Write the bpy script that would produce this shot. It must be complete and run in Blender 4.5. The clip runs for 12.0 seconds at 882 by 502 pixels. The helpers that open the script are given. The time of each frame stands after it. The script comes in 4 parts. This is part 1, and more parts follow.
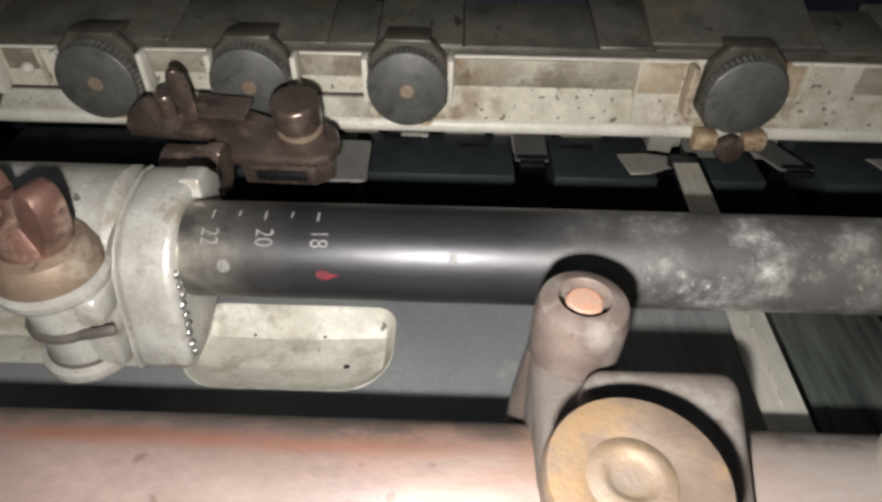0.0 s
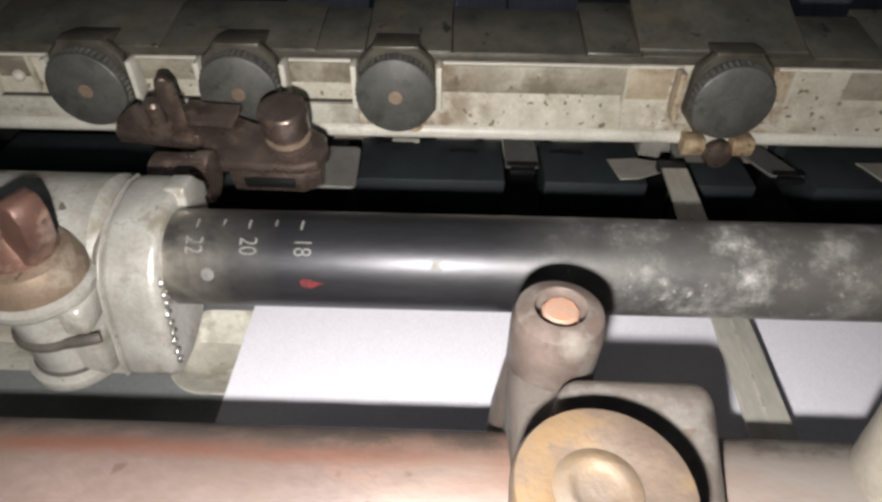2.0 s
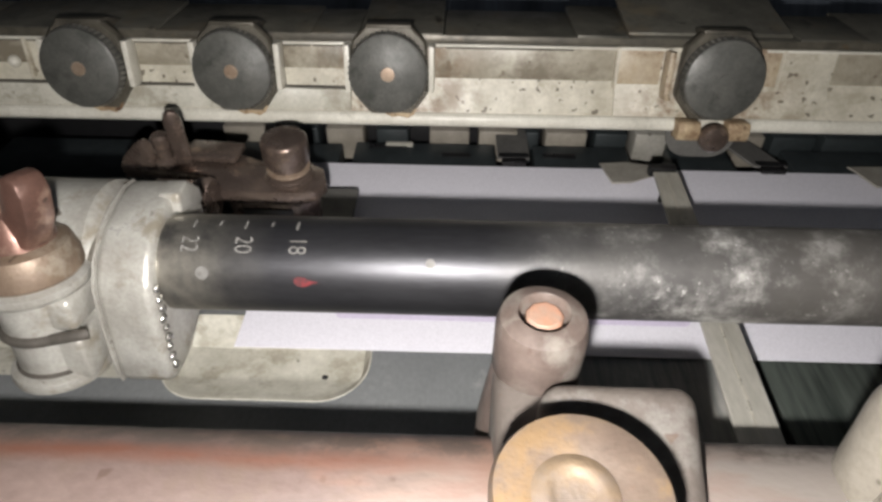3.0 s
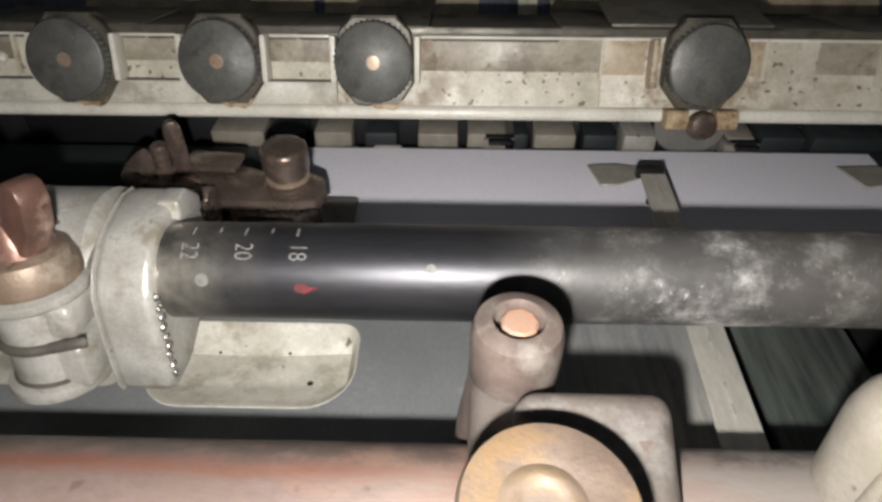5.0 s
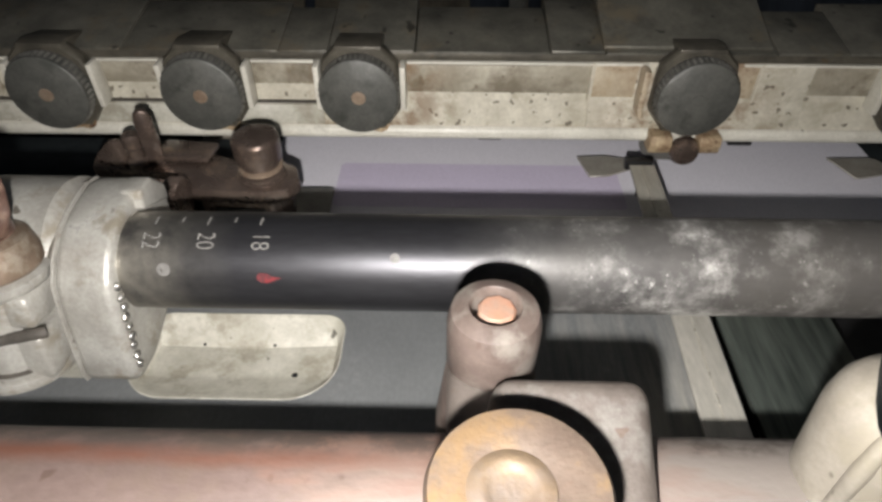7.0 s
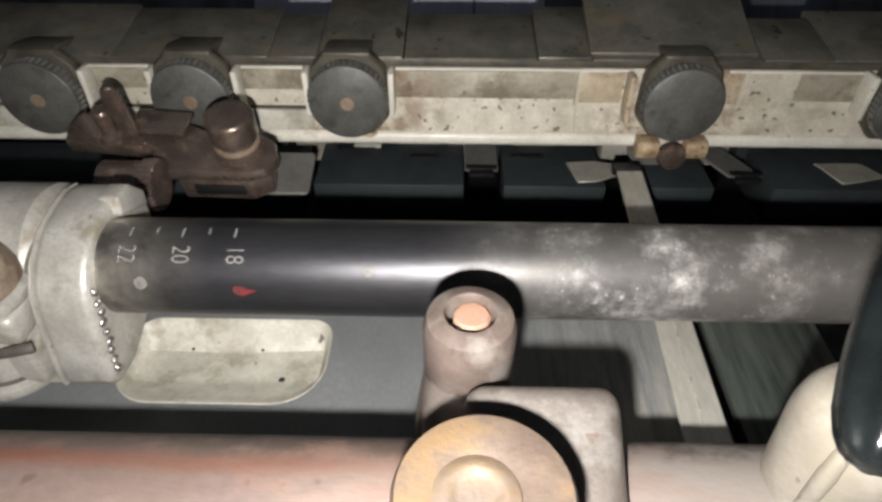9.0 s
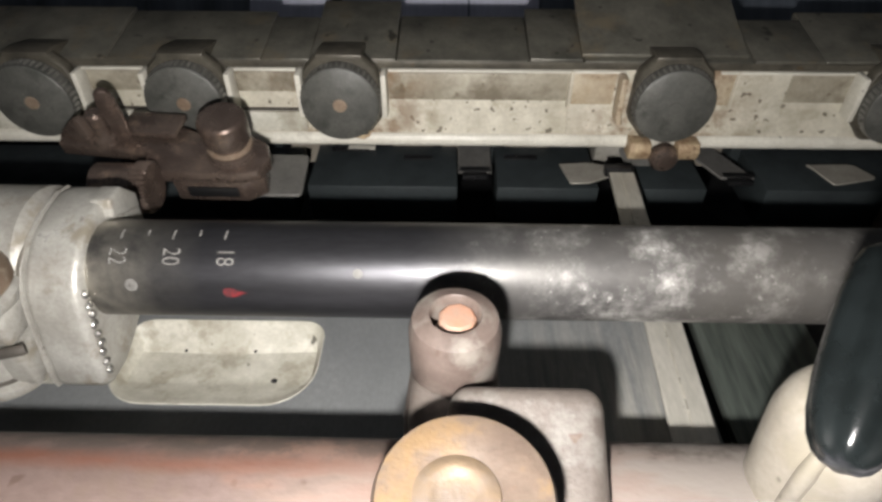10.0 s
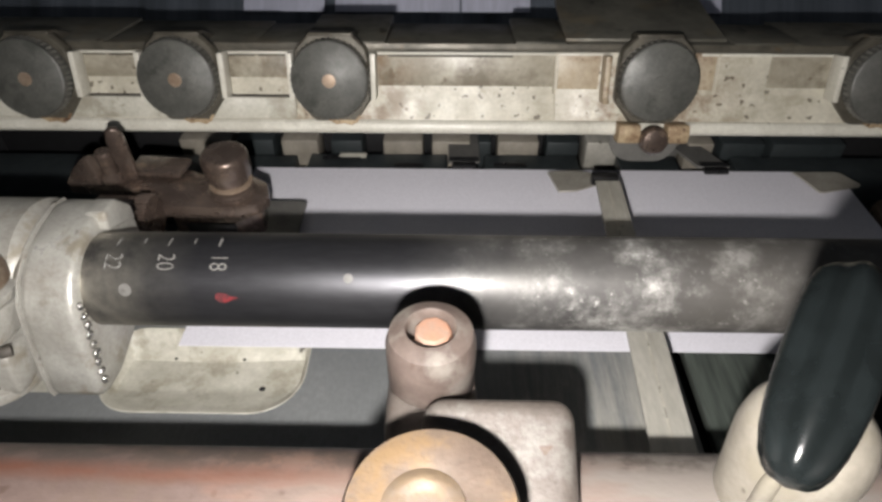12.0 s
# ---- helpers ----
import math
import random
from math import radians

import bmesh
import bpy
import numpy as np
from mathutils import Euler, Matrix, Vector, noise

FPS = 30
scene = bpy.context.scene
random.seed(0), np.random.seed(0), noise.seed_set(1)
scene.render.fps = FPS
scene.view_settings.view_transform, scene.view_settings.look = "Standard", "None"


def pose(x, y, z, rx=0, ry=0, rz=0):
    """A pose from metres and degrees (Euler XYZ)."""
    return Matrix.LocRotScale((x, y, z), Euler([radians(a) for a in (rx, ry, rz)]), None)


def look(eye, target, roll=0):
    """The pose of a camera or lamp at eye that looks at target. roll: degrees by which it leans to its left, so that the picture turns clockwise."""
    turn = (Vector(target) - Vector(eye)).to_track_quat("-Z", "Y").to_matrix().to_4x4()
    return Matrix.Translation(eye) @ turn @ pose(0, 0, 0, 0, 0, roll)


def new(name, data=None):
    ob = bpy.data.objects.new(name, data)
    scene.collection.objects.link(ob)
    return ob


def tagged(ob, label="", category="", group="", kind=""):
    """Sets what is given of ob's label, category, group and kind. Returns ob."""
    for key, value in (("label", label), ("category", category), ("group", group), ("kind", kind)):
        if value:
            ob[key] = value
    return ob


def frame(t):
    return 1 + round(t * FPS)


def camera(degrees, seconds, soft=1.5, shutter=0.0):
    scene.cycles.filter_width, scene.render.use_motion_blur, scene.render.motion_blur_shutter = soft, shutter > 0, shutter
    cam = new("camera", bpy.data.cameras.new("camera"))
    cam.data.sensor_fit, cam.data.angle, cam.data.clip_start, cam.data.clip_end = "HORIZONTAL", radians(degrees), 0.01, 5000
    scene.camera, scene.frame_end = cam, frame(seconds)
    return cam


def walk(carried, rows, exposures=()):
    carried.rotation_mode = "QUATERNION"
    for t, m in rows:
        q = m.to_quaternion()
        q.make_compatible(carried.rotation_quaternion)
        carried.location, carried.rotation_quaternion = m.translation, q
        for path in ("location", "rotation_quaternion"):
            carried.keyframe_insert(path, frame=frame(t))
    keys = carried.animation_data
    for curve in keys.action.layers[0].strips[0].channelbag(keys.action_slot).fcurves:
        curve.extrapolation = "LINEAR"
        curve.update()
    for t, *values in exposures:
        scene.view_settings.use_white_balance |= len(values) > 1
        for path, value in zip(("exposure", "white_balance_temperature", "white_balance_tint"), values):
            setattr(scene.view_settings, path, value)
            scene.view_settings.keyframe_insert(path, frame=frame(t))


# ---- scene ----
cam = camera(70.68, 12.0, soft=2.9)
PATH = [
    (0, (0.01779, -0.19419, 0.23962), (0.01377, 0.02903, 0.03924), 0.88),
    (0.5, (0.01935, -0.19362, 0.24121), (0.01543, 0.02942, 0.04062), 0.86),
    (1, (0.02121, -0.19400, 0.24156), (0.01689, 0.02949, 0.04148), 0.72),
    (1.5, (0.02285, -0.19405, 0.24230), (0.01847, 0.02968, 0.04248), 0.71),
    (2, (0.02504, -0.19323, 0.24263), (0.02042, 0.03040, 0.04271), 0.64),
    (2.5, (0.02702, -0.19154, 0.24143), (0.02342, 0.03250, 0.04195), 0.91),
    (3, (0.02961, -0.19318, 0.24410), (0.02516, 0.03123, 0.04504), 0.60),
    (5, (0.03734, -0.19088, 0.24477), (0.03295, 0.03379, 0.04602), 0.12),
    (5.5, (0.03929, -0.19098, 0.24350), (0.03500, 0.03351, 0.04453), 0.12),
    (6, (0.04117, -0.19164, 0.24231), (0.03675, 0.03311, 0.04364), 0.18),
    (6.5, (0.04258, -0.19170, 0.24105), (0.03869, 0.03293, 0.04223), 0.30),
    (7, (0.04410, -0.19126, 0.24097), (0.04041, 0.03248, 0.04115), 0.16),
    (9, (0.05159, -0.19215, 0.24385), (0.04756, 0.03245, 0.04500), 0.12),
    (9.5, (0.05379, -0.19270, 0.24444), (0.04997, 0.03220, 0.04594), 0.15),
    (10, (0.05601, -0.19304, 0.24503), (0.05196, 0.03190, 0.04658), 0.03),
    (10.5, (0.05836, -0.19345, 0.24625), (0.05430, 0.03119, 0.04746), 0.04),
    (11, (0.06090, -0.19366, 0.24592), (0.05648, 0.03215, 0.04846), -0.19),
    (11.5, (0.06191, -0.19219, 0.24645), (0.05833, 0.03347, 0.04880), 0.12),
    (12, (0.06376, -0.19327, 0.25100), (0.05932, 0.03207, 0.05301), -0.13),
]
walk(cam, [(t, look(eye, target, roll)) for t, eye, target, roll in PATH], [(0, 0.04), (3, 0.03), (5, 0.0), (7, 0.0), (9, 0.10), (11.5, 0.12), (12, 0.08)])


# the light of the hand-held camera: a small lit disc that travels below its lens
def torch_rows():
    return [(t, look(eye, target, roll) @ pose(-0.010, -0.028, 0.0)) for t, eye, target, roll in PATH]


world = bpy.data.worlds.new("world")
scene.world = world
world.use_nodes = True
world.node_tree.nodes["Background"].inputs[0].default_value = (0.86, 0.91, 1.0, 1)
world.node_tree.nodes["Background"].inputs[1].default_value = 0.068
scene.view_settings.exposure = 0.0


# ---- materials ----
def ramp(nt, src, stops):
    r = nt.nodes.new("ShaderNodeValToRGB")
    els = r.color_ramp.elements
    while len(els) < len(stops):
        els.new(0.5)
    for e, (p, c) in zip(els, stops):
        e.position = p
        e.color = (*c, 1) if len(c) == 3 else c
    nt.links.new(src, r.inputs[0])
    return r.outputs[0]


def grey(v):
    return (v, v, v)


def noise_tex(nt, vec, scale, detail=4.0, rough=0.55, stretch=None, swirl=0.0):
    n = nt.nodes.new("ShaderNodeTexNoise")
    n.inputs["Distortion"].default_value = swirl
    n.inputs["Scale"].default_value = scale
    n.inputs["Detail"].default_value = detail
    n.inputs["Roughness"].default_value = rough
    if stretch:
        mp = nt.nodes.new("ShaderNodeMapping")
        mp.inputs["Scale"].default_value = stretch
        nt.links.new(vec, mp.inputs[0])
        vec = mp.outputs[0]
    nt.links.new(vec, n.inputs["Vector"])
    return n.outputs["Fac"]


def mix(nt, fac, a, b):
    m = nt.nodes.new("ShaderNodeMix")
    m.data_type = "RGBA"
    for sock, v in ((m.inputs[0], fac), (m.inputs[6], a), (m.inputs[7], b)):
        if isinstance(v, (int, float)):
            sock.default_value = v
        elif isinstance(v, tuple):
            sock.default_value = (*v, 1)
        else:
            nt.links.new(v, sock)
    return m.outputs[2]


def maths(nt, op, a, b=0.0):
    m = nt.nodes.new("ShaderNodeMath")
    m.operation = op
    for sock, v in zip(m.inputs, (a, b)):
        if isinstance(v, (int, float)):
            sock.default_value = v
        else:
            nt.links.new(v, sock)
    return m.outputs[0]


def surface(name, light, dark, rough=0.5, metal=0.0, scale=60.0, grain=700.0, spots=None, spot_cut=0.7, spot_scale=220.0,
            stretch=None, bump=0.15, coat=0.0, wear=None, wear_cut=0.62, wear_scale=35.0):
    """A worn surface: two tones in large clouds, fine grain, optional dark specks and patches of wear."""
    m = bpy.data.materials.new(name)
    m.use_nodes = True
    nt = m.node_tree
    bsdf = nt.nodes["Principled BSDF"]
    vec = nt.nodes.new("ShaderNodeTexCoord").outputs["Object"]
    big = noise_tex(nt, vec, scale, 5.0, 0.6, stretch)
    col = mix(nt, ramp(nt, big, [(0.32, grey(0.0)), (0.68, grey(1.0))]), dark, light)
    fine = noise_tex(nt, vec, grain, 3.0, 0.6, stretch)
    col = mix(nt, ramp(nt, fine, [(0.3, grey(0.28)), (0.7, grey(0.0))]), col, tuple(c * 0.45 for c in dark))
    if wear:
        w = noise_tex(nt, vec, wear_scale, 6.0, 0.68)
        col = mix(nt, ramp(nt, w, [(wear_cut - 0.06, grey(0.0)), (wear_cut + 0.06, grey(0.9))]), col, wear)
    if spots:
        s = noise_tex(nt, vec, spot_scale, 1.0, 0.4)
        col = mix(nt, ramp(nt, s, [(spot_cut + 0.05, grey(0.0)), (spot_cut + 0.09, grey(0.85))]), col, spots)
    nt.links.new(col, bsdf.inputs["Base Color"])
    nt.links.new(ramp(nt, big, [(0.3, grey(min(1.0, rough + 0.12))), (0.7, grey(max(0.05, rough - 0.08)))]), bsdf.inputs["Roughness"])
    bsdf.inputs["Metallic"].default_value = metal
    bsdf.inputs["Coat Weight"].default_value = coat
    b = nt.nodes.new("ShaderNodeBump")
    b.inputs["Strength"].default_value = bump
    b.inputs["Distance"].default_value = 0.0008
    nt.links.new(maths(nt, "ADD", fine, big), b.inputs["Height"])
    nt.links.new(b.outputs[0], bsdf.inputs["Normal"])
    return m


def tube_surface():
    """Blackened steel with a worn grey end and a cloud of white powder on it."""
    m = surface("blackened_steel", (0.070, 0.070, 0.075), (0.040, 0.040, 0.044), 0.36, 0.6, 25, 500, None, stretch=(0.25, 1, 1), bump=0.05)
    nt = m.node_tree
    bsdf = nt.nodes["Principled BSDF"]
    col = bsdf.inputs["Base Color"].links[0].from_socket
    vec = nt.nodes.new("ShaderNodeTexCoord").outputs["Object"]
    sep = nt.nodes.new("ShaderNodeSeparateXYZ")
    nt.links.new(vec, sep.inputs[0])
    x = sep.outputs[0]
    streaks = noise_tex(nt, vec, 46, 11.0, 0.70)
    strands = maths(nt, "ABSOLUTE", maths(nt, "SUBTRACT", noise_tex(nt, vec, 64, 6.0, 0.60, None, 0.2), 0.5))
    wisps = maths(nt, "MULTIPLY", ramp(nt, strands, [(0.0, grey(0.75)), (0.012, grey(0.35)), (0.035, grey(0.0))]), ramp(nt, noise_tex(nt, vec, 30, 4.0, 0.6), [(0.42, grey(0.0)), (0.58, grey(1.0))]))
    zone = ramp(nt, maths(nt, "ADD", maths(nt, "MULTIPLY", x, 2.0), 0.3),
                [(0.41, grey(0.0)), (0.47, grey(0.4)), (0.53, grey(0.95)), (0.62, grey(1.0)), (0.67, grey(0.45)), (0.78, grey(0.16)), (1.0, grey(0.14))])
    cloud = ramp(nt, streaks, [(0.47, grey(0.0)), (0.53, grey(0.16)), (0.58, grey(0.42)), (0.64, grey(0.9)), (0.70, grey(1.0))])
    specks = ramp(nt, noise_tex(nt, vec, 330, 2.0, 0.5), [(0.66, grey(0.0)), (0.70, grey(1.0))])
    near_cloud = ramp(nt, streaks, [(0.44, grey(0.0)), (0.56, grey(1.0))])
    powder = maths(nt, "MAXIMUM", cloud, maths(nt, "MULTIPLY", maths(nt, "MAXIMUM", maths(nt, "MULTIPLY", wisps, 0.5), specks), near_cloud))
    haze = ramp(nt, maths(nt, "ADD", maths(nt, "MULTIPLY", x, 2.0), 0.3), [(0.38, grey(0.0)), (0.46, grey(0.26)), (0.58, grey(0.28)), (0.68, grey(0.0))])
    col = mix(nt, maths(nt, "MULTIPLY", haze, ramp(nt, noise_tex(nt, vec, 32, 5.0, 0.6), [(0.35, grey(0.2)), (0.6, grey(1.0))])), col, (0.36, 0.35, 0.33))
    col = mix(nt, maths(nt, "MULTIPLY", zone, powder), col, (0.66, 0.65, 0.62))
    film = noise_tex(nt, vec, 18, 4.0, 0.6)
    zone2 = ramp(nt, maths(nt, "ADD", maths(nt, "MULTIPLY", x, 2.0), 0.3), [(0.40, grey(0.0)), (0.60, grey(0.62)), (0.75, grey(0.85)), (1.0, grey(0.85))])
    col = mix(nt, maths(nt, "MULTIPLY", zone2, film), col, (0.135, 0.122, 0.099))
    end = ramp(nt, maths(nt, "ADD", maths(nt, "MULTIPLY", x, 8.0), 0.8), [(0.10, grey(1.0)), (0.20, grey(0.75)), (0.30, grey(0.25)), (0.45, grey(0.0))])
    col = mix(nt, maths(nt, "MULTIPLY", end, ramp(nt, streaks, [(0.35, grey(0.2)), (0.6, grey(1.0))])), col, (0.33, 0.31, 0.265))
    nt.links.new(col, bsdf.inputs["Base Color"])
    dust_rough = mix(nt, zone2, (0.42, 0.42, 0.42), (0.72, 0.72, 0.72))
    nt.links.new(dust_rough, bsdf.inputs["Roughness"])
    nt.links.new(mix(nt, zone2, (0.78, 0.78, 0.78), (0.15, 0.15, 0.15)), bsdf.inputs["Metallic"])
    return m


CREAM = surface("cream_paint", (0.64, 0.605, 0.50), (0.43, 0.395, 0.31), 0.42, 0.0, 30, 500, (0.085, 0.07, 0.05), 0.635, 230, bump=0.2,
                wear=(0.235, 0.195, 0.135), wear_cut=0.545, wear_scale=30)
SPECKLED = surface("speckled_olive_cream", (0.64, 0.61, 0.51), (0.42, 0.39, 0.31), 0.42, 0.0, 45, 420, (0.090, 0.075, 0.052), 0.625, 240, bump=0.25,
                   wear=(0.33, 0.30, 0.225), wear_cut=0.60, wear_scale=40)
RUST_STAIN = surface("rust_stained_cream", (0.62, 0.56, 0.44), (0.36, 0.29, 0.195), 0.45, 0.0, 55, 420, (0.12, 0.075, 0.04), 0.66, 150, bump=0.25,
                     wear=(0.22, 0.155, 0.09), wear_cut=0.57, wear_scale=50)
CREAM_STAINED = surface("brown_stained_cream", (0.50, 0.47, 0.385), (0.26, 0.232, 0.175), 0.42, 0.0, 26, 420, (0.13, 0.105, 0.07), 0.665, 170, bump=0.2,
                        wear=(0.15, 0.128, 0.092), wear_cut=0.51, wear_scale=22)


def knob_rust(m):
    """Brown seepage that spreads from the seats of the two knobs on the worn stretch of the beam."""
    nt = m.node_tree
    bsdf = nt.nodes["Principled BSDF"]
    col = bsdf.inputs["Base Color"].links[0].from_socket
    vec = nt.nodes.new("ShaderNodeTexCoord").outputs["Object"]
    sep = nt.nodes.new("ShaderNodeSeparateXYZ")
    nt.links.new(vec, sep.inputs[0])
    patchy = ramp(nt, noise_tex(nt, vec, 55, 6.0, 0.68), [(0.42, grey(0.0)), (0.58, grey(0.9))])
    for kx in (-0.0094, 0.1868):
        away = maths(nt, "MULTIPLY", maths(nt, "ABSOLUTE", maths(nt, "SUBTRACT", sep.outputs[0], kx)), 10.0)
        near = ramp(nt, away, [(0.22, grey(1.0)), (0.38, grey(0.65)), (0.62, grey(0.0))])
        col = mix(nt, maths(nt, "MULTIPLY", near, patchy), col, (0.150, 0.088, 0.042))
    nt.links.new(col, bsdf.inputs["Base Color"])


for paint in (SPECKLED, RUST_STAIN, CREAM_STAINED):
    knob_rust(paint)
CREAM_CLEAN = surface("worn_cream_enamel", (0.68, 0.66, 0.58), (0.51, 0.49, 0.42), 0.38, 0.0, 40, 600, (0.06, 0.05, 0.04), 0.74, 160, bump=0.12,
                      wear=(0.33, 0.31, 0.26), wear_cut=0.66, wear_scale=45)
TRAY = surface("tray_paint", (0.56, 0.545, 0.475), (0.40, 0.385, 0.32), 0.5, 0.0, 60, 420, (0.05, 0.045, 0.035), 0.70, 150, bump=0.2,
               wear=(0.27, 0.25, 0.195), wear_cut=0.56, wear_scale=42)
ALLOY = surface("grey_cast_alloy", (0.46, 0.452, 0.415), (0.28, 0.268, 0.238), 0.34, 0.25, 55, 600, (0.075, 0.06, 0.045), 0.675, 130, bump=0.4,
                wear=(0.22, 0.195, 0.15), wear_cut=0.595, wear_scale=62)
STUD = surface("bright_steel", (0.62, 0.61, 0.58), (0.45, 0.44, 0.42), 0.22, 0.9, 200, 900)
BROWN = surface("brown_oxidised_steel", (0.190, 0.145, 0.118), (0.090, 0.066, 0.055), 0.25, 0.6, 60, 700, (0.03, 0.02, 0.016), 0.70, 240, bump=0.22,
                coat=0.4, wear=(0.28, 0.20, 0.15), wear_cut=0.61, wear_scale=70)
COPPER = surface("coppery_wing_steel", (0.215, 0.115, 0.088), (0.105, 0.060, 0.047), 0.34, 0.5, 60, 900, (0.05, 0.03, 0.024), 0.68, 160, bump=0.25, coat=0.35, wear=(0.34, 0.235, 0.18), wear_cut=0.60, wear_scale=55)
RUSTED = surface("rusty_ochre_steel", (0.124, 0.094, 0.070), (0.076, 0.054, 0.040), 0.56, 0.05, 55, 500, (0.10, 0.055, 0.03), 0.68, 150, bump=0.3,
                 wear=(0.138, 0.090, 0.046), wear_cut=0.57, wear_scale=55)
RUST_RING = surface("orange_rusted_ring", (0.142, 0.100, 0.058), (0.094, 0.068, 0.048), 0.62, 0.05, 70, 500, (0.07, 0.04, 0.02), 0.66, 200, bump=0.3,
                    wear=(0.105, 0.085, 0.070), wear_cut=0.53, wear_scale=60)
RUST_EAR = surface("orange_rust", (0.48, 0.38, 0.24), (0.20, 0.125, 0.07), 0.6, 0.1, 150, 600, (0.07, 0.03, 0.015), 0.62, 260, bump=0.4)
COLLAR = surface("stained_brass_collar", (0.235, 0.175, 0.125), (0.125, 0.088, 0.062), 0.48, 0.3, 50, 700, (0.05, 0.03, 0.02), 0.64, 140, bump=0.3, wear=(0.30, 0.265, 0.21), wear_cut=0.60, wear_scale=55)
POST = surface("dusty_pink_steel", (0.150, 0.117, 0.101), (0.076, 0.056, 0.047), 0.50, 0.1, 85, 600, (0.08, 0.055, 0.045), 0.66, 200, bump=0.2,
               wear=(0.175, 0.158, 0.138), wear_cut=0.60, wear_scale=44)
BLOCK = surface("worn_grey_clamp", (0.124, 0.107, 0.094), (0.078, 0.065, 0.056), 0.5, 0.15, 55, 600, (0.09, 0.065, 0.05), 0.68, 170, bump=0.3,
                wear=(0.150, 0.14, 0.127), wear_cut=0.58, wear_scale=50)
PIT = surface("orange_pit", (0.36, 0.155, 0.085), (0.26, 0.185, 0.14), 0.6, 0.0, 120, 700)


def rod_surface():
    """Steel rod with a pink rust film, a dark red streak along its crown and a greyer, cleaner stretch."""
    m = surface("rust_stained_rod", (0.158, 0.117, 0.102), (0.098, 0.067, 0.057), 0.58, 0.05, 24, 380, (0.070, 0.045, 0.036), 0.66, 150, stretch=(0.6, 1, 1), bump=0.3,
                wear=(0.108, 0.078, 0.062), wear_cut=0.54, wear_scale=46)
    nt = m.node_tree
    bsdf = nt.nodes["Principled BSDF"]
    col = bsdf.inputs["Base Color"].links[0].from_socket
    vec = nt.nodes.new("ShaderNodeTexCoord").outputs["Object"]
    sep = nt.nodes.new("ShaderNodeSeparateXYZ")
    nt.links.new(vec, sep.inputs[0])
    wander = noise_tex(nt, vec, 20, 5.0, 0.65, (0.3, 1, 1))
    clean = ramp(nt, maths(nt, "ADD", maths(nt, "MULTIPLY", sep.outputs[0], 2.2), maths(nt, "MULTIPLY", wander, 0.7)), [(0.385, grey(0.0)), (0.435, grey(0.75)), (1.0, grey(0.85))])
    col = mix(nt, clean, col, mix(nt, ramp(nt, wander, [(0.45, grey(0.0)), (0.62, grey(1.0))]), (0.188, 0.172, 0.154), (0.165, 0.100, 0.076)))
    # the streak lies on the crown, a little behind the middle
    crown = maths(nt, "ADD", sep.outputs[1], maths(nt, "MULTIPLY", wander, 0.012))
    streak = ramp(nt, maths(nt, "ADD", maths(nt, "MULTIPLY", crown, 10.0), 1.3), [(0.350, grey(0.0)), (0.385, grey(0.75)), (0.398, grey(1.0)), (0.420, grey(0.75)), (0.455, grey(0.0))])
    patchy = ramp(nt, noise_tex(nt, vec, 45, 5.0, 0.7, (0.35, 1, 1)), [(0.36, grey(0.25)), (0.6, grey(1.0))])
    fade = maths(nt, "MULTIPLY", patchy, ramp(nt, sep.outputs[0], [(0.0, grey(1.0)), (0.035, grey(0.0))]))
    col = mix(nt, maths(nt, "MULTIPLY", streak, fade), col, (0.118, 0.050, 0.032))
    grime = ramp(nt, maths(nt, "ADD", maths(nt, "MULTIPLY", crown, 10.0), 1.3), [(0.40, grey(0.0)), (0.46, grey(0.85)), (0.6, grey(0.85))])
    col = mix(nt, maths(nt, "MULTIPLY", grime, ramp(nt, noise_tex(nt, vec, 75, 6.0, 0.72), [(0.42, grey(0.05)), (0.54, grey(1.0))])), col, (0.066, 0.052, 0.044))
    nt.links.new(col, bsdf.inputs["Base Color"])
    return m


ROD = rod_surface()
BOARD = surface("grey_steel_board", (0.205, 0.213, 0.213), (0.150, 0.158, 0.160), 0.48, 0.2, 22, 500, (0.05, 0.05, 0.05), 0.76, 90, stretch=(1, 0.6, 1), bump=0.08,
                wear=(0.29, 0.29, 0.28), wear_cut=0.66, wear_scale=30)


def scuff_board(m):
    """Lengthwise bright rubbing where the sheets run beside the band."""
    nt = m.node_tree
    bsdf = nt.nodes["Principled BSDF"]
    col = bsdf.inputs["Base Color"].links[0].from_socket
    vec = nt.nodes.new("ShaderNodeTexCoord").outputs["Object"]
    sep = nt.nodes.new("ShaderNodeSeparateXYZ")
    nt.links.new(vec, sep.inputs[0])
    lines = ramp(nt, noise_tex(nt, vec, 210, 5.0, 0.65, (1.0, 0.09, 1.0)), [(0.38, grey(0.0)), (0.70, grey(1.0))])
    zone = ramp(nt, maths(nt, "MULTIPLY", sep.outputs[0], 5.0), [(0.30, grey(0.0)), (0.46, grey(0.3)), (0.60, grey(0.55)), (0.70, grey(0.7))])
    nt.links.new(mix(nt, maths(nt, "MULTIPLY", lines, maths(nt, "MULTIPLY", zone, ramp(nt, sep.outputs[1], [(0.0, grey(1.0)), (0.06, grey(0.0))]))), col, (0.40, 0.385, 0.34)), bsdf.inputs["Base Color"])


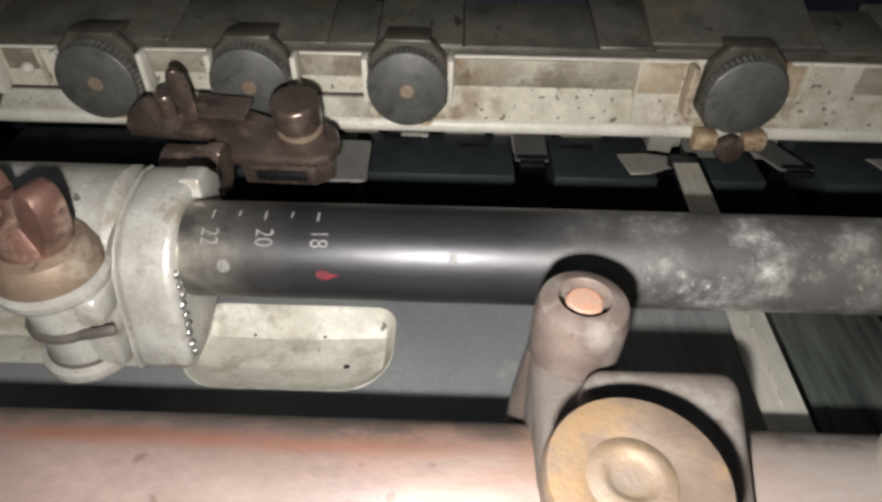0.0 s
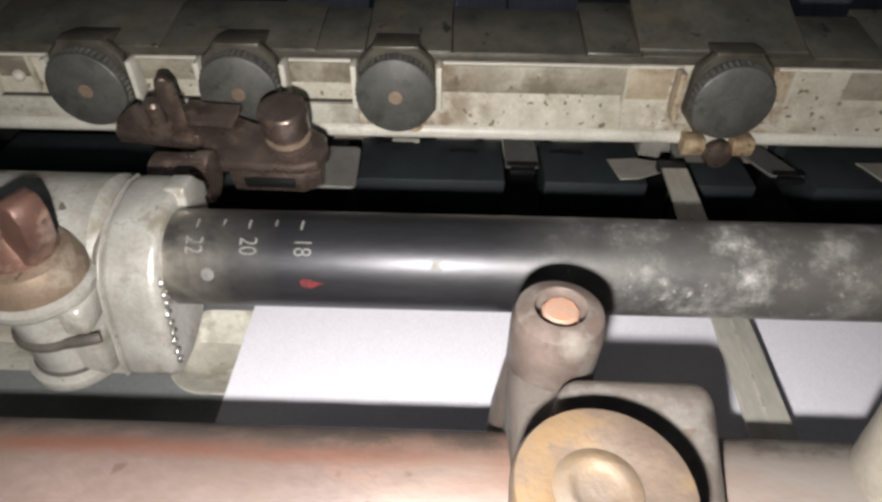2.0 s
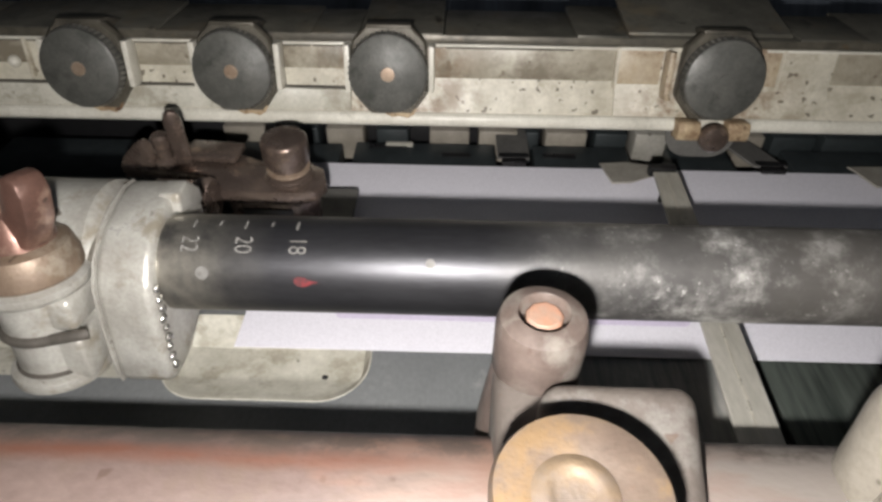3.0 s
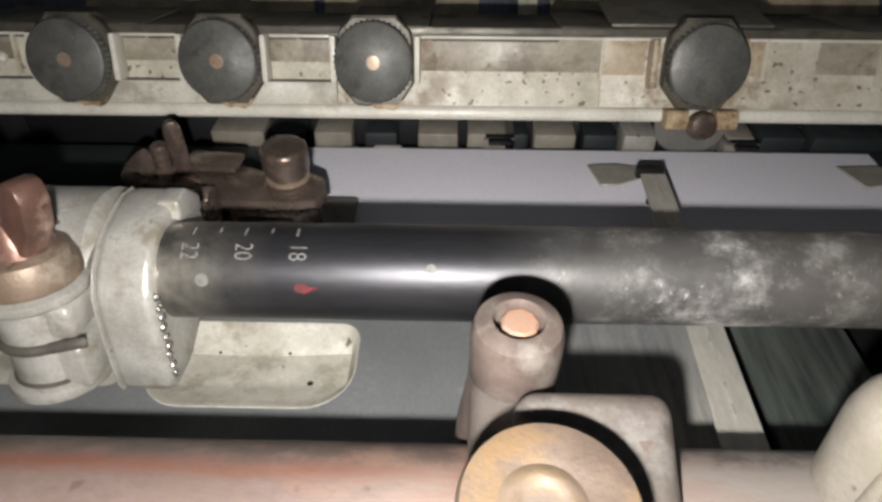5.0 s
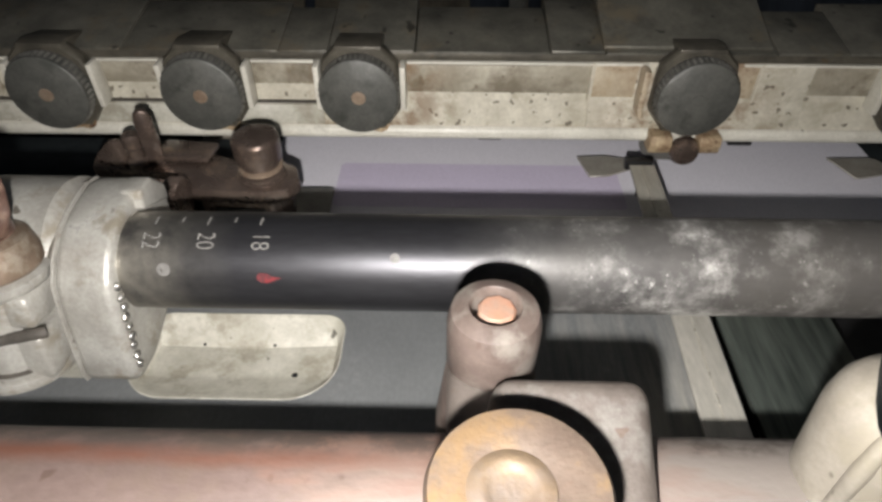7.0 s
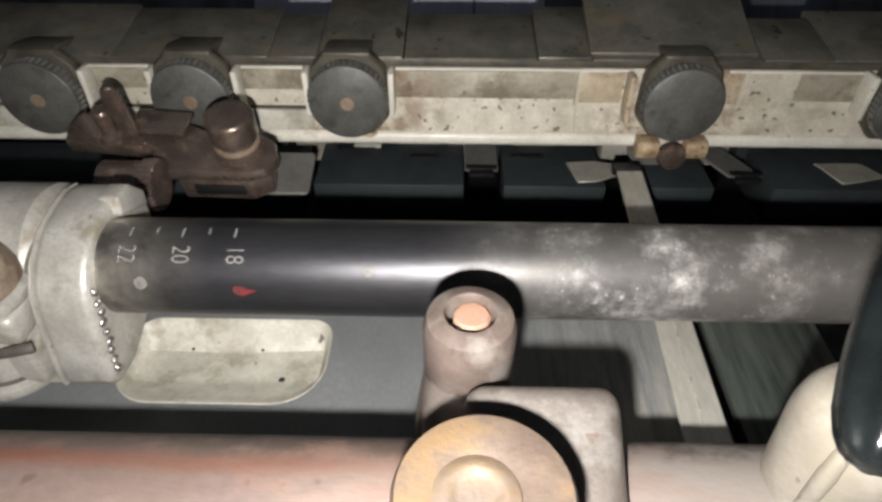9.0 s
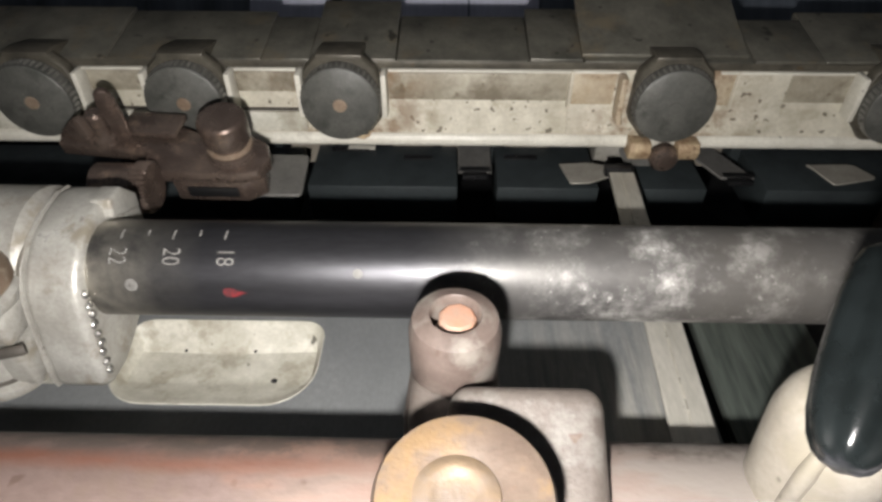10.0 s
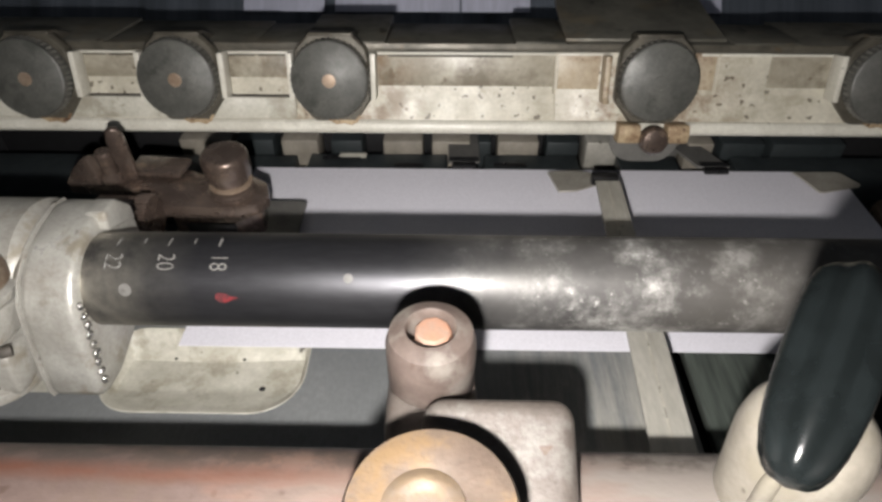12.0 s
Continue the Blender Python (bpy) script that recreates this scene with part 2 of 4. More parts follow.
scuff_board(BOARD)
GREEN = surface("oily_dark_board", (0.160, 0.182, 0.160), (0.023, 0.031, 0.027), 0.36, 0.4, 90, 420, stretch=(1.0, 0.10, 1.0), bump=0.15)
SLATE = surface("slate_plate", (0.044, 0.054, 0.056), (0.026, 0.032, 0.034), 0.45, 0.3, 40, 500, bump=0.1)
BAND = surface("scuffed_steel_band", (0.58, 0.56, 0.50), (0.38, 0.365, 0.315), 0.42, 0.4, 60, 500, (0.09, 0.08, 0.06), 0.72, 150, stretch=(1, 0.25, 1), bump=0.15)
BAND_EDGE = surface("bare_band_edge", (0.62, 0.60, 0.52), (0.45, 0.43, 0.36), 0.3, 0.5, 90, 600)
FOOT = surface("dull_grey_foot", (0.165, 0.16, 0.148), (0.10, 0.098, 0.09), 0.5, 0.3, 50, 500)
HUB = surface("cream_lever_enamel", (0.30, 0.275, 0.23), (0.20, 0.18, 0.148), 0.45, 0.0, 60, 500, (0.08, 0.07, 0.05), 0.73, 150, bump=0.2, wear=(0.20, 0.18, 0.14), wear_cut=0.62, wear_scale=50)
SLOT = surface("grimy_slot", (0.075, 0.066, 0.055), (0.045, 0.04, 0.033), 0.7, 0.0, 120, 700)
LEAF = surface("thin_grey_leaf", (0.40, 0.38, 0.33), (0.29, 0.27, 0.23), 0.45, 0.3, 70, 600, bump=0.1)
KNOB = surface("knob_plastic", (0.112, 0.111, 0.100), (0.064, 0.065, 0.058), 0.44, 0.1, 75, 600, (0.21, 0.20, 0.17), 0.72, 210, bump=0.3,
               wear=(0.040, 0.042, 0.036), wear_cut=0.60, wear_scale=70)
FLANGE = surface("oily_olive_plate", (0.158, 0.150, 0.122), (0.062, 0.060, 0.049), 0.44, 0.3, 38, 420, (0.02, 0.02, 0.016), 0.66, 130, bump=0.3,
                 wear=(0.135, 0.112, 0.076), wear_cut=0.60, wear_scale=32)
SEAT = surface("dark_oily_seat", (0.130, 0.118, 0.092), (0.055, 0.050, 0.039), 0.42, 0.3, 70, 600, (0.10, 0.075, 0.045), 0.70, 150, bump=0.2)
KNURL = surface("worn_knurling", (0.27, 0.265, 0.24), (0.12, 0.118, 0.105), 0.36, 0.35, 160, 900, (0.03, 0.03, 0.025), 0.62, 300, bump=0.2)
SCREW = surface("tarnished_screw", (0.42, 0.33, 0.25), (0.27, 0.19, 0.13), 0.4, 0.5, 160, 900)
BLACK = surface("black_gap_steel", (0.012, 0.012, 0.013), (0.007, 0.007, 0.008), 0.6, 0.2, 50, 500)
CLIP = surface("black_clip", (0.016, 0.016, 0.017), (0.010, 0.010, 0.010), 0.3, 0.2, 50, 500)
GLOSS = surface("black_glossy_plastic", (0.0075, 0.0095, 0.0098), (0.003, 0.004, 0.004), 0.24, 0.0, 60, 500, (0.05, 0.065, 0.06), 0.70, 190, bump=0.12)
GLOSS.node_tree.nodes["Principled BSDF"].inputs["Specular IOR Level"].default_value = 0.42
PAPER = surface("white_paper", (0.71, 0.70, 0.755), (0.69, 0.68, 0.735), 0.8, 0.0, 30, 900, bump=0.03)
PRINT = surface("pale_lilac_print", (0.60, 0.55, 0.68), (0.58, 0.53, 0.66), 0.5, 0.0, 30, 900, bump=0.02)
RUST_BAR = surface("grimy_brown_bar", (0.58, 0.47, 0.31), (0.17, 0.145, 0.105), 0.5, 0.2, 26, 500, bump=0.3)
LILAC = surface("lavender_sheet", (0.56, 0.57, 0.68), (0.36, 0.37, 0.45), 0.5, 0.0, 8, 300, stretch=(1, 0.1, 0.1))
ENGRAVE = surface("filled_engraving", (0.27, 0.262, 0.245), (0.13, 0.127, 0.117), 0.6, 0.0, 420, 2500)
PLUG = surface("dull_plug", (0.21, 0.205, 0.19), (0.14, 0.135, 0.125), 0.55, 0.1, 300, 1500)
RED = surface("red_paint", (0.20, 0.016, 0.020), (0.05, 0.018, 0.020), 0.5, 0.0, 420, 1500)
CYLINDER = surface("dark_cylinder", (0.125, 0.145, 0.175), (0.030, 0.036, 0.044), 0.45, 0.2, 24, 300, stretch=(1, 0.05, 0.05))
HALL = surface("hall_plaster", (0.42, 0.42, 0.40), (0.34, 0.34, 0.33), 0.8, 0.0, 3, 60)
FLOOR = surface("concrete", (0.24, 0.24, 0.23), (0.17, 0.17, 0.165), 0.75, 0.0, 4, 90)


def glow(name, strength):
    m = bpy.data.materials.new(name)
    m.use_nodes = True
    b = m.node_tree.nodes["Principled BSDF"]
    b.inputs["Base Color"].default_value = (0.02, 0.02, 0.02, 1)
    b.inputs["Emission Color"].default_value = (1.0, 0.955, 0.925, 1)
    b.inputs["Emission Strength"].default_value = strength
    return m


TORCH = glow("torch_led", 12500.0)


# ---- mesh helpers ----
def finish(name, bm, material, angle=38):
    bmesh.ops.recalc_face_normals(bm, faces=bm.faces[:])
    me = bpy.data.meshes.new(name)
    bm.to_mesh(me)
    bm.free()
    me.materials.append(material)
    me.polygons.foreach_set("use_smooth", [True] * len(me.polygons))
    me.set_sharp_from_angle(angle=radians(angle))
    return me


def part(name, bm, material, parent, label="", m=None):
    ob = new(name, finish(name, bm, material))
    ob.parent = parent
    if m is not None:
        ob.matrix_basis = m
    if label:
        tagged(ob, label)
    return ob


def solid(name, bm, material, label, category, kind="", m=None):
    ob = new(name, finish(name, bm, material))
    if m is not None:
        ob.matrix_basis = m
    return tagged(ob, label, category, "", kind)


def thing(name, label, category, m=None, group=""):
    ob = new(name)
    ob.empty_display_size = 0.01
    if m is not None:
        ob.matrix_basis = m
    return tagged(ob, label, category, group)


def join(*bms):
    out = bmesh.new()
    for b in bms:
        me = bpy.data.meshes.new("tmp")
        b.to_mesh(me)
        b.free()
        out.from_mesh(me)
        bpy.data.meshes.remove(me)
    return out


def shift(bm, m):
    bmesh.ops.transform(bm, matrix=m, verts=bm.verts[:])
    return bm


def bevelled(bm, width, segments=2, angle=25):
    edges = [e for e in bm.edges if len(e.link_faces) == 2 and e.calc_face_angle() > radians(angle)]
    if width > 0 and edges:
        bmesh.ops.bevel(bm, geom=edges, offset=width, segments=segments, profile=0.5, affect="EDGES", clamp_overlap=True)
    return bm


def box(x0, x1, y0, y1, z0, z1, bevel=0.0008, segments=2):
    bm = bmesh.new()
    bmesh.ops.create_cube(bm, size=1.0)
    for v in bm.verts:
        v.co = Vector(((x0 + x1) / 2 + v.co.x * (x1 - x0), (y0 + y1) / 2 + v.co.y * (y1 - y0), (z0 + z1) / 2 + v.co.z * (z1 - z0)))
    return bevelled(bm, bevel, segments)


def lathe(profile, seg=32, m=None):
    """A body turned about z from (radius, height) pairs, closed at both ends."""
    bm = bmesh.new()
    rings = []
    for r, h in profile:
        rings.append([bm.verts.new((r * math.cos(2 * math.pi * i / seg), r * math.sin(2 * math.pi * i / seg), h)) for i in range(seg)])
    for a, b in zip(rings, rings[1:]):
        for i in range(seg):
            bm.faces.new((a[i], a[(i + 1) % seg], b[(i + 1) % seg], b[i]))
    bm.faces.new(rings[0][::-1])
    bm.faces.new(rings[-1])
    return shift(bm, m) if m is not None else bm


ALONG_X = Matrix.Rotation(radians(90), 4, "Y")


def bar_x(r, x0, x1, y=0.0, z=0.0, seg=40, bevel=0.001):
    return lathe([(r - bevel, x0), (r, x0 + bevel), (r, x1 - bevel), (r - bevel, x1)], seg, Matrix.Translation((0, y, z)) @ ALONG_X)


def prism_x(outline, x0, x1, bevel=0.001, segments=2):
    """An outline of (y, z) pairs carried from x0 to x1."""
    bm = bmesh.new()
    a = [bm.verts.new((x0, y, z)) for y, z in outline]
    b = [bm.verts.new((x1, y, z)) for y, z in outline]
    n = len(a)
    bm.faces.new(a)
    bm.faces.new(b[::-1])
    for i in range(n):
        bm.faces.new((a[i], b[i], b[(i + 1) % n], a[(i + 1) % n]))
    bmesh.ops.recalc_face_normals(bm, faces=bm.faces[:])
    return bevelled(bm, bevel, segments)


def plate(outline, z0, z1, bevel=0.0004, segments=1):
    """An outline of (x, y) pairs carried from z0 to z1."""
    bm = bmesh.new()
    a = [bm.verts.new((x, y, z0)) for x, y in outline]
    b = [bm.verts.new((x, y, z1)) for x, y in outline]
    n = len(a)
    bm.faces.new(a[::-1])
    bm.faces.new(b)
    for i in range(n):
        bm.faces.new((a[i], a[(i + 1) % n], b[(i + 1) % n], b[i]))
    bmesh.ops.recalc_face_normals(bm, faces=bm.faces[:])
    return bevelled(bm, bevel, segments)


def rounded(x0, x1, y0, y1, radii, seg=8):
    """A rectangle with rounded corners: radii for (x1,y1), (x0,y1), (x0,y0), (x1,y0)."""
    out = []
    for (cx, cy, a0), r in zip(((x1, y1, 0), (x0, y1, 90), (x0, y0, 180), (x1, y0, 270)), radii):
        ox, oy = cx + (-r if cx == x1 else r), cy + (-r if cy == y1 else r)
        out += [(ox + r * math.cos(radians(a0 + 90 * i / seg)), oy + r * math.sin(radians(a0 + 90 * i / seg))) for i in range(seg + 1)]
    return out


def ball(r, m=None, u=20, v=12, squash=(1, 1, 1)):
    bm = bmesh.new()
    bmesh.ops.create_uvsphere(bm, u_segments=u, v_segments=v, radius=r)
    for q in bm.verts:
        q.co = Vector((q.co.x * squash[0], q.co.y * squash[1], q.co.z * squash[2]))
    return shift(bm, m) if m is not None else bm


def sweep(points, radii, seg=16, lobes=0):
    """A round body along a line of points."""
    bm = bmesh.new()
    pts = [Vector(p) for p in points]
    rings = []
    for i, p in enumerate(pts):
        d = (pts[min(i + 1, len(pts) - 1)] - pts[max(i - 1, 0)]).normalized()
        side = d.orthogonal().normalized() if i == 0 else (side - d * side.dot(d)).normalized()
        up = d.cross(side)
        flute = [1.0 + (0.075 * math.cos(lobes * 2 * math.pi * k / seg) if lobes else 0.0) for k in range(seg)]
        rings.append([bm.verts.new(p + radii[i] * flute[k] * (math.cos(2 * math.pi * k / seg) * side + math.sin(2 * math.pi * k / seg) * up)) for k in range(seg)])
    for a, b in zip(rings, rings[1:]):
        for k in range(seg):
            bm.faces.new((a[k], a[(k + 1) % seg], b[(k + 1) % seg], b[k]))
    bm.faces.new(rings[0][::-1])
    bm.faces.new(rings[-1])
    return bm


def wing(height, width, thick):
    """One upright wing of a wing nut, leaning outward, in its own xz plane."""
    w, h = width, height
    pts = [(-0.1 * w, 0.0), (0.5 * w, 0.06 * h), (0.88 * w, 0.42 * h), (w, 0.76 * h), (0.92 * w, 0.93 * h), (0.72 * w, h), (0.45 * w, 0.96 * h), (0.24 * w, 0.78 * h), (0.12 * w, 0.5 * h), (-0.1 * w, 0.32 * h)]
    bm = plate(pts, -thick / 2, thick / 2, thick * 0.35, 2)
    return shift(bm, Matrix.Rotation(radians(90), 4, "X"))


# ---- the hall round the machine: unseen walls added for reflections, open above ----
HX, HY0, HY1, HZ0, HZ1 = 2.2, -2.2, 2.6, -0.9, 2.0
solid("floor", box(-HX, HX, HY0, HY1, HZ0 - 0.1, HZ0, 0), FLOOR, "bare grey concrete hall floor", "floor", "structure")
solid("wall_north", box(-HX, HX, HY1, HY1 + 0.1, HZ0, HZ1, 0), HALL, "unseen plain grey wall added for reflections", "wall", "structure")
solid("wall_east", box(HX, HX + 0.1, HY0, HY1, HZ0, HZ1, 0), HALL, "unseen plain grey wall added for reflections", "wall", "structure")
solid("wall_west", box(-HX - 0.1, -HX, HY0, HY1, HZ0, HZ1, 0), HALL, "unseen plain grey wall added for reflections", "wall", "structure")

BZ = -0.004   # top of the feed board


def side_frame(x0, x1):
    bm = box(x0, x1, -0.72, 0.85, HZ0, 0.10, 0.004)
    return solid("machine_frame", bm, BLACK, "dark oily side frame of the press", "machine frame", "structure")


side_frame(-0.62, -0.56)
side_frame(0.62, 0.68)
solid("machine_bed", box(-0.555, 0.615, -0.71, 0.84, -0.16, -0.10, 0.003), BLACK, "black oily bed beneath the feed board", "machine bed", "structure")


# ---- feed board with its sunken trays ----
def board_sheet(x0, x1, y0, y1, holes):
    bm = bmesh.new()
    edges = []
    for loop in [[(x0, y0), (x1, y0), (x1, y1), (x0, y1)]] + holes:
        vs = [bm.verts.new((x, y, BZ)) for x, y in loop]
        edges += [bm.edges.new((vs[i], vs[(i + 1) % len(vs)])) for i in range(len(vs))]
    bmesh.ops.triangle_fill(bm, use_beauty=True, edges=edges)
    top = bm.faces[:]
    ext = bmesh.ops.extrude_face_region(bm, geom=top)
    for v in ext["geom"]:
        if isinstance(v, bmesh.types.BMVert):
            v.co.z -= 0.004
    return bm


def tray_bowl(loop, y_front, y_crease, y_back, depth):
    """A pressed bowl below the loop: a straight back wall down to the crease, then a floor that rises to the front lip."""
    bm = bmesh.new()
    cx = sum(p[0] for p in loop) / len(loop)
    cy = y_crease
    rings = []
    for k in range(19):
        s = 1 - k / 18 * 0.96
        ring = []
        for x, y in loop:
            px, py = cx + (x - cx) * (0.12 + 0.88 * s), cy + (y - cy) * s
            if py >= y_crease:
                d = (y_back - py) / max(1e-6, y_back - y_crease)
            else:
                d = 0.80 * (py - y_front) / 0.020 if py < y_front + 0.020 else 0.80 + 0.20 * (py - y_front - 0.020) / (y_crease - y_front - 0.020)
            edge = min(1.0, (1 - s) * 9.0)
            ring.append(bm.verts.new((px, py, BZ - 0.0006 - depth * max(0.0, min(d, 1.0)) * edge)))
        rings.append(ring)
    n = len(loop)
    for a, b in zip(rings, rings[1:]):
        for i in range(n):
            bm.faces.new((a[i], a[(i + 1) % n], b[(i + 1) % n], b[i]))
    bm.faces.new(rings[-1])
    return bm


tray_loop = rounded(-0.112, -0.009, -0.0225, 0.0305, (0.011, 0.012, 0.022, 0.024), 8)
tray_loop_2 = rounded(-0.32, -0.122, -0.012, 0.0305, (0.011, 0.012, 0.008, 0.008), 6)
solid("feed_board", board_sheet(-0.55, 0.1800, -0.68, 0.112, [tray_loop, tray_loop_2]), BOARD, "grey steel feed board with dull scuffs", "feed board", "structure")
tray = thing("tray", "cream painted tray sunk into the grey feed board", "tray")
part("bowl", tray_bowl(tray_loop, -0.0225, 0.0180, 0.0305, 0.0120), TRAY, tray)
for hx, hy, hr in ((-0.0835, 0.0180, 0.0009), (-0.0465, 0.0180, 0.0009), (-0.0325, -0.001, 0.0018)):
    part("screw_hole", ball(hr, Matrix.Translation((hx, hy, BZ - (0.0102 if hy > 0 else 0.0105))), 10, 6, (1, 1, 0.6)), BLACK, tray, "small black hole")
part("rim", join(*[sweep([(*tray_loop[i], BZ), (*tray_loop[(i + 1) % len(tray_loop)], BZ)], [0.0004, 0.0004], 6) for i in range(len(tray_loop))]), TRAY, tray)
tray_b = thing("tray", "long cream painted tray beneath the clamp", "tray")
part("bowl", tray_bowl(tray_loop_2, -0.012, 0.010, 0.0305, 0.006), TRAY, tray_b)

solid("side_board", box(0.1865, 0.2465, -0.68, 0.112, BZ - 0.006, BZ, 0.0008), GREEN, "dark oily side board with lengthwise streaks", "side board", "structure")
solid("side_board", box(0.262, 0.55, -0.68, 0.150, BZ - 0.03, BZ - 0.024, 0.0008), BLACK, "black oily side board far to the side", "side board", "structure")

# rear plates between which the fingers run
for x0, x1, y1 in ((-0.30, -0.182, 0.205), (-0.172, -0.052, 0.205), (-0.0425, 0.0610, 0.208), (0.088, 0.158, 0.208), (0.1875, 0.2315, 0.208), (0.272, 0.41, 0.208)):
    bm = box(x0, x1, 0.1555, y1, BZ - 0.030, BZ, 0.0014)
    tagged(solid("slate_plate", bm, SLATE, "dark slate-coloured steel plate behind the tube", "plate"), group="plates behind the tube")
for x0, x1, y in ((-0.032, -0.004, 0.199), (0.022, 0.043, 0.1885), (0.095, 0.119, 0.190)):
    solid("slot_cover", box(x0, x1, y, y + 0.006, BZ + 0.0002, BZ + 0.0009, 0.0002), CLIP, "small black slot cover on a slate plate", "slot cover")
solid("bright_pad", box(-0.020, 0.000, 0.2015, 0.2075, BZ + 0.0002, BZ + 0.0010, 0.0003), CREAM_CLEAN, "small cream pad on a slate plate", "pad")

solid("side_guide", plate([(0.3440, 0.1180), (0.430, 0.1180), (0.430, 0.1500), (0.3520, 0.1500), (0.3450, 0.1440)], BZ - 0.020, BZ + 0.0040, 0.001), COLLAR, "brown stained side guide beside the sheet", "side guide")

# row of gripper pads at the far end of the board
for x0, x1, mat_, lab in ((-0.144, -0.104, HUB, "cream"), (-0.100, -0.072, SLATE, "dark"), (-0.066, -0.038, HUB, "cream"), (-0.028, -0.004, SLATE, "dark"), (0.012, 0.042, HUB, "cream"),
                          (0.049, 0.078, HUB, "cream"), (0.084, 0.094, SLATE, "dark"), (0.099, 0.130, HUB, "cream"), (0.136, 0.160, SLATE, "dark"), (0.166, 0.190, BAND, "scuffed"),
                          (0.198, 0.236, FOOT, "grey"), (0.242, 0.262, HUB, "cream"), (0.268, 0.300, SLATE, "dark"), (0.306, 0.36, SLATE, "dark")):
    bm = box(x0, x1, 0.214, 0.238, BZ - 0.020, BZ + 0.007, 0.0015)
    tagged(solid("gripper_pad", bm, mat_, lab + " worn gripper pad at the end of the board", "gripper pad"), group="gripper pads in a row")
rail = thing("pad_rail", "black rail behind the gripper pads", "rail")
for x0 in (-0.50, -0.30, -0.10, 0.10, 0.30):
    part("rail_length", box(x0, x0 + 0.1995, 0.2385, 0.262, BZ - 0.03, BZ + 0.004, 0.001), BLACK, rail)


# ---- raised band and leaves ----
def hold_down_band():
    band = thing("hold_down_band", "scuffed steel band raised above the feed board", "band")
    pts = [(0.1395, -0.19), (0.1605, -0.19), (0.1712, 0.1345), (0.1555, 0.1345)]
    part("strip", plate(pts, 0.0225, 0.0240, 0.0003), BAND, band)
    part("bright_edge", plate([(0.1505, -0.189), (0.1513, -0.189), (0.1627, 0.133), (0.1621, 0.133)], 0.0241, 0.0244, 0.0), BAND_EDGE, band, "bright worn line along the band")
    part("end_cap", box(0.1535, 0.1705, 0.135, 0.1415, 0.0195, 0.0262, 0.001), CLIP, band, "black end cap")
    part("stay", box(0.1655, 0.1695, 0.1375, 0.1405, -0.1000, 0.0190, 0.0005), CLIP, band)
    return band


hold_down_band()


def leaf(outline, label):
    return tagged(solid("sheet_leaf", plate(outline, 0.0030, 0.0042, 0.0003), LEAF, label, "leaf"), group="leaves over the sheet")


leaf([(0.1315, 0.1735), (0.1365, 0.1500), (0.1490, 0.1510), (0.1730, 0.1630), (0.1690, 0.1710), (0.1510, 0.1755)], "thin grey metal leaf beside the raised band")
leaf([(0.3030, 0.1755), (0.3060, 0.1700), (0.3120, 0.1520), (0.3160, 0.1520), (0.3420, 0.1590), (0.3440, 0.1615), (0.3360, 0.1750), (0.3320, 0.1765)], "thin grey metal leaf near the side of the board")


# ---- sheets of paper ----
SHEET_L = 0.168


def sheet():
    """A sheet whose leading edge lies at its own y = 0."""
    s = thing("paper_sheet", "white paper sheet with a pale lilac printed panel", "paper sheet", group="sheets fed one by one")
    part("stock", plate([(-0.079, -SHEET_L), (0.341, -SHEET_L), (0.341, 0), (-0.079, 0)], 0.0, 0.0004, 0.0), PAPER, s)
    part("printed_panel", plate(rounded(-0.031, 0.158, -0.147, -0.098, (0.004,) * 4, 4), 0.00042, 0.00052, 0.0), PRINT, s, "pale lilac printed panel")
    return s


sheet_one, sheet_two = sheet(), sheet()


# ---- fingers that stop the sheet ----
def stop_finger(x, slant):
    f = thing("stop_finger", "light metal finger with a black clip on its tip", "finger", group="sheet stop fingers")
    part("blade", plate([(-0.0115, 0.0), (0.0115, 0.0), (0.0115 - slant, 0.075), (-0.0115 - slant, 0.075)], 0.0012, 0.0030, 0.0004), FOOT, f)
    part("clip", box(-0.0085, 0.0085, -0.007, -0.001, 0.0008, 0.0040, 0.0008), CLIP, f, "black sprung clip")
    part("clip_jaw", box(-0.0105, 0.0105, -0.0015, 0.0035, 0.0040, 0.0050, 0.0004), CLIP, f, "black clip jaw")
    return f


finger_one, finger_two = stop_finger(0.066, 0.0), stop_finger(0.240, 0.034)


# ---- swinging beam with its thumb knobs ----
AY, AZ = 0.1989, 0.0272
FACE = pose(0, 0.1532 - AY, 0.0862 - AZ, -20)
beam = thing("swinging_beam", "cream painted swinging beam, oil-stained, with thumb knobs", "beam")


def knurled(r, v0, v1, teeth=38):
    bm = bmesh.new()
    rings = []
    prof = [(r - 0.0012, v0, 0), (r, v0 + 0.0006, 1), (r, v1 - 0.0006, 1), (r - 0.0012, v1, 0)]
    n = teeth * 2
    for rr, v, k in prof:
        rings.append([bm.verts.new(((rr - (0.0019 if k and i % 2 else 0)) * math.cos(2 * math.pi * i / n), v, (rr - (0.0019 if k and i % 2 else 0)) * math.sin(2 * math.pi * i / n))) for i in range(n)])
    for a, b in zip(rings, rings[1:]):
        for i in range(n):
            bm.faces.new((a[i], a[(i + 1) % n], b[(i + 1) % n], b[i]))
    bm.faces.new(rings[0])
    bm.faces.new(rings[-1][::-1])
    return bm


FRONT = Matrix.Rotation(radians(90), 4, "X")   # turned bodies that point to the front


def beam_part(name, bm, mat_, label="", parent=None):
    return part(name, shift(bm, FACE), mat_, parent or beam, label)


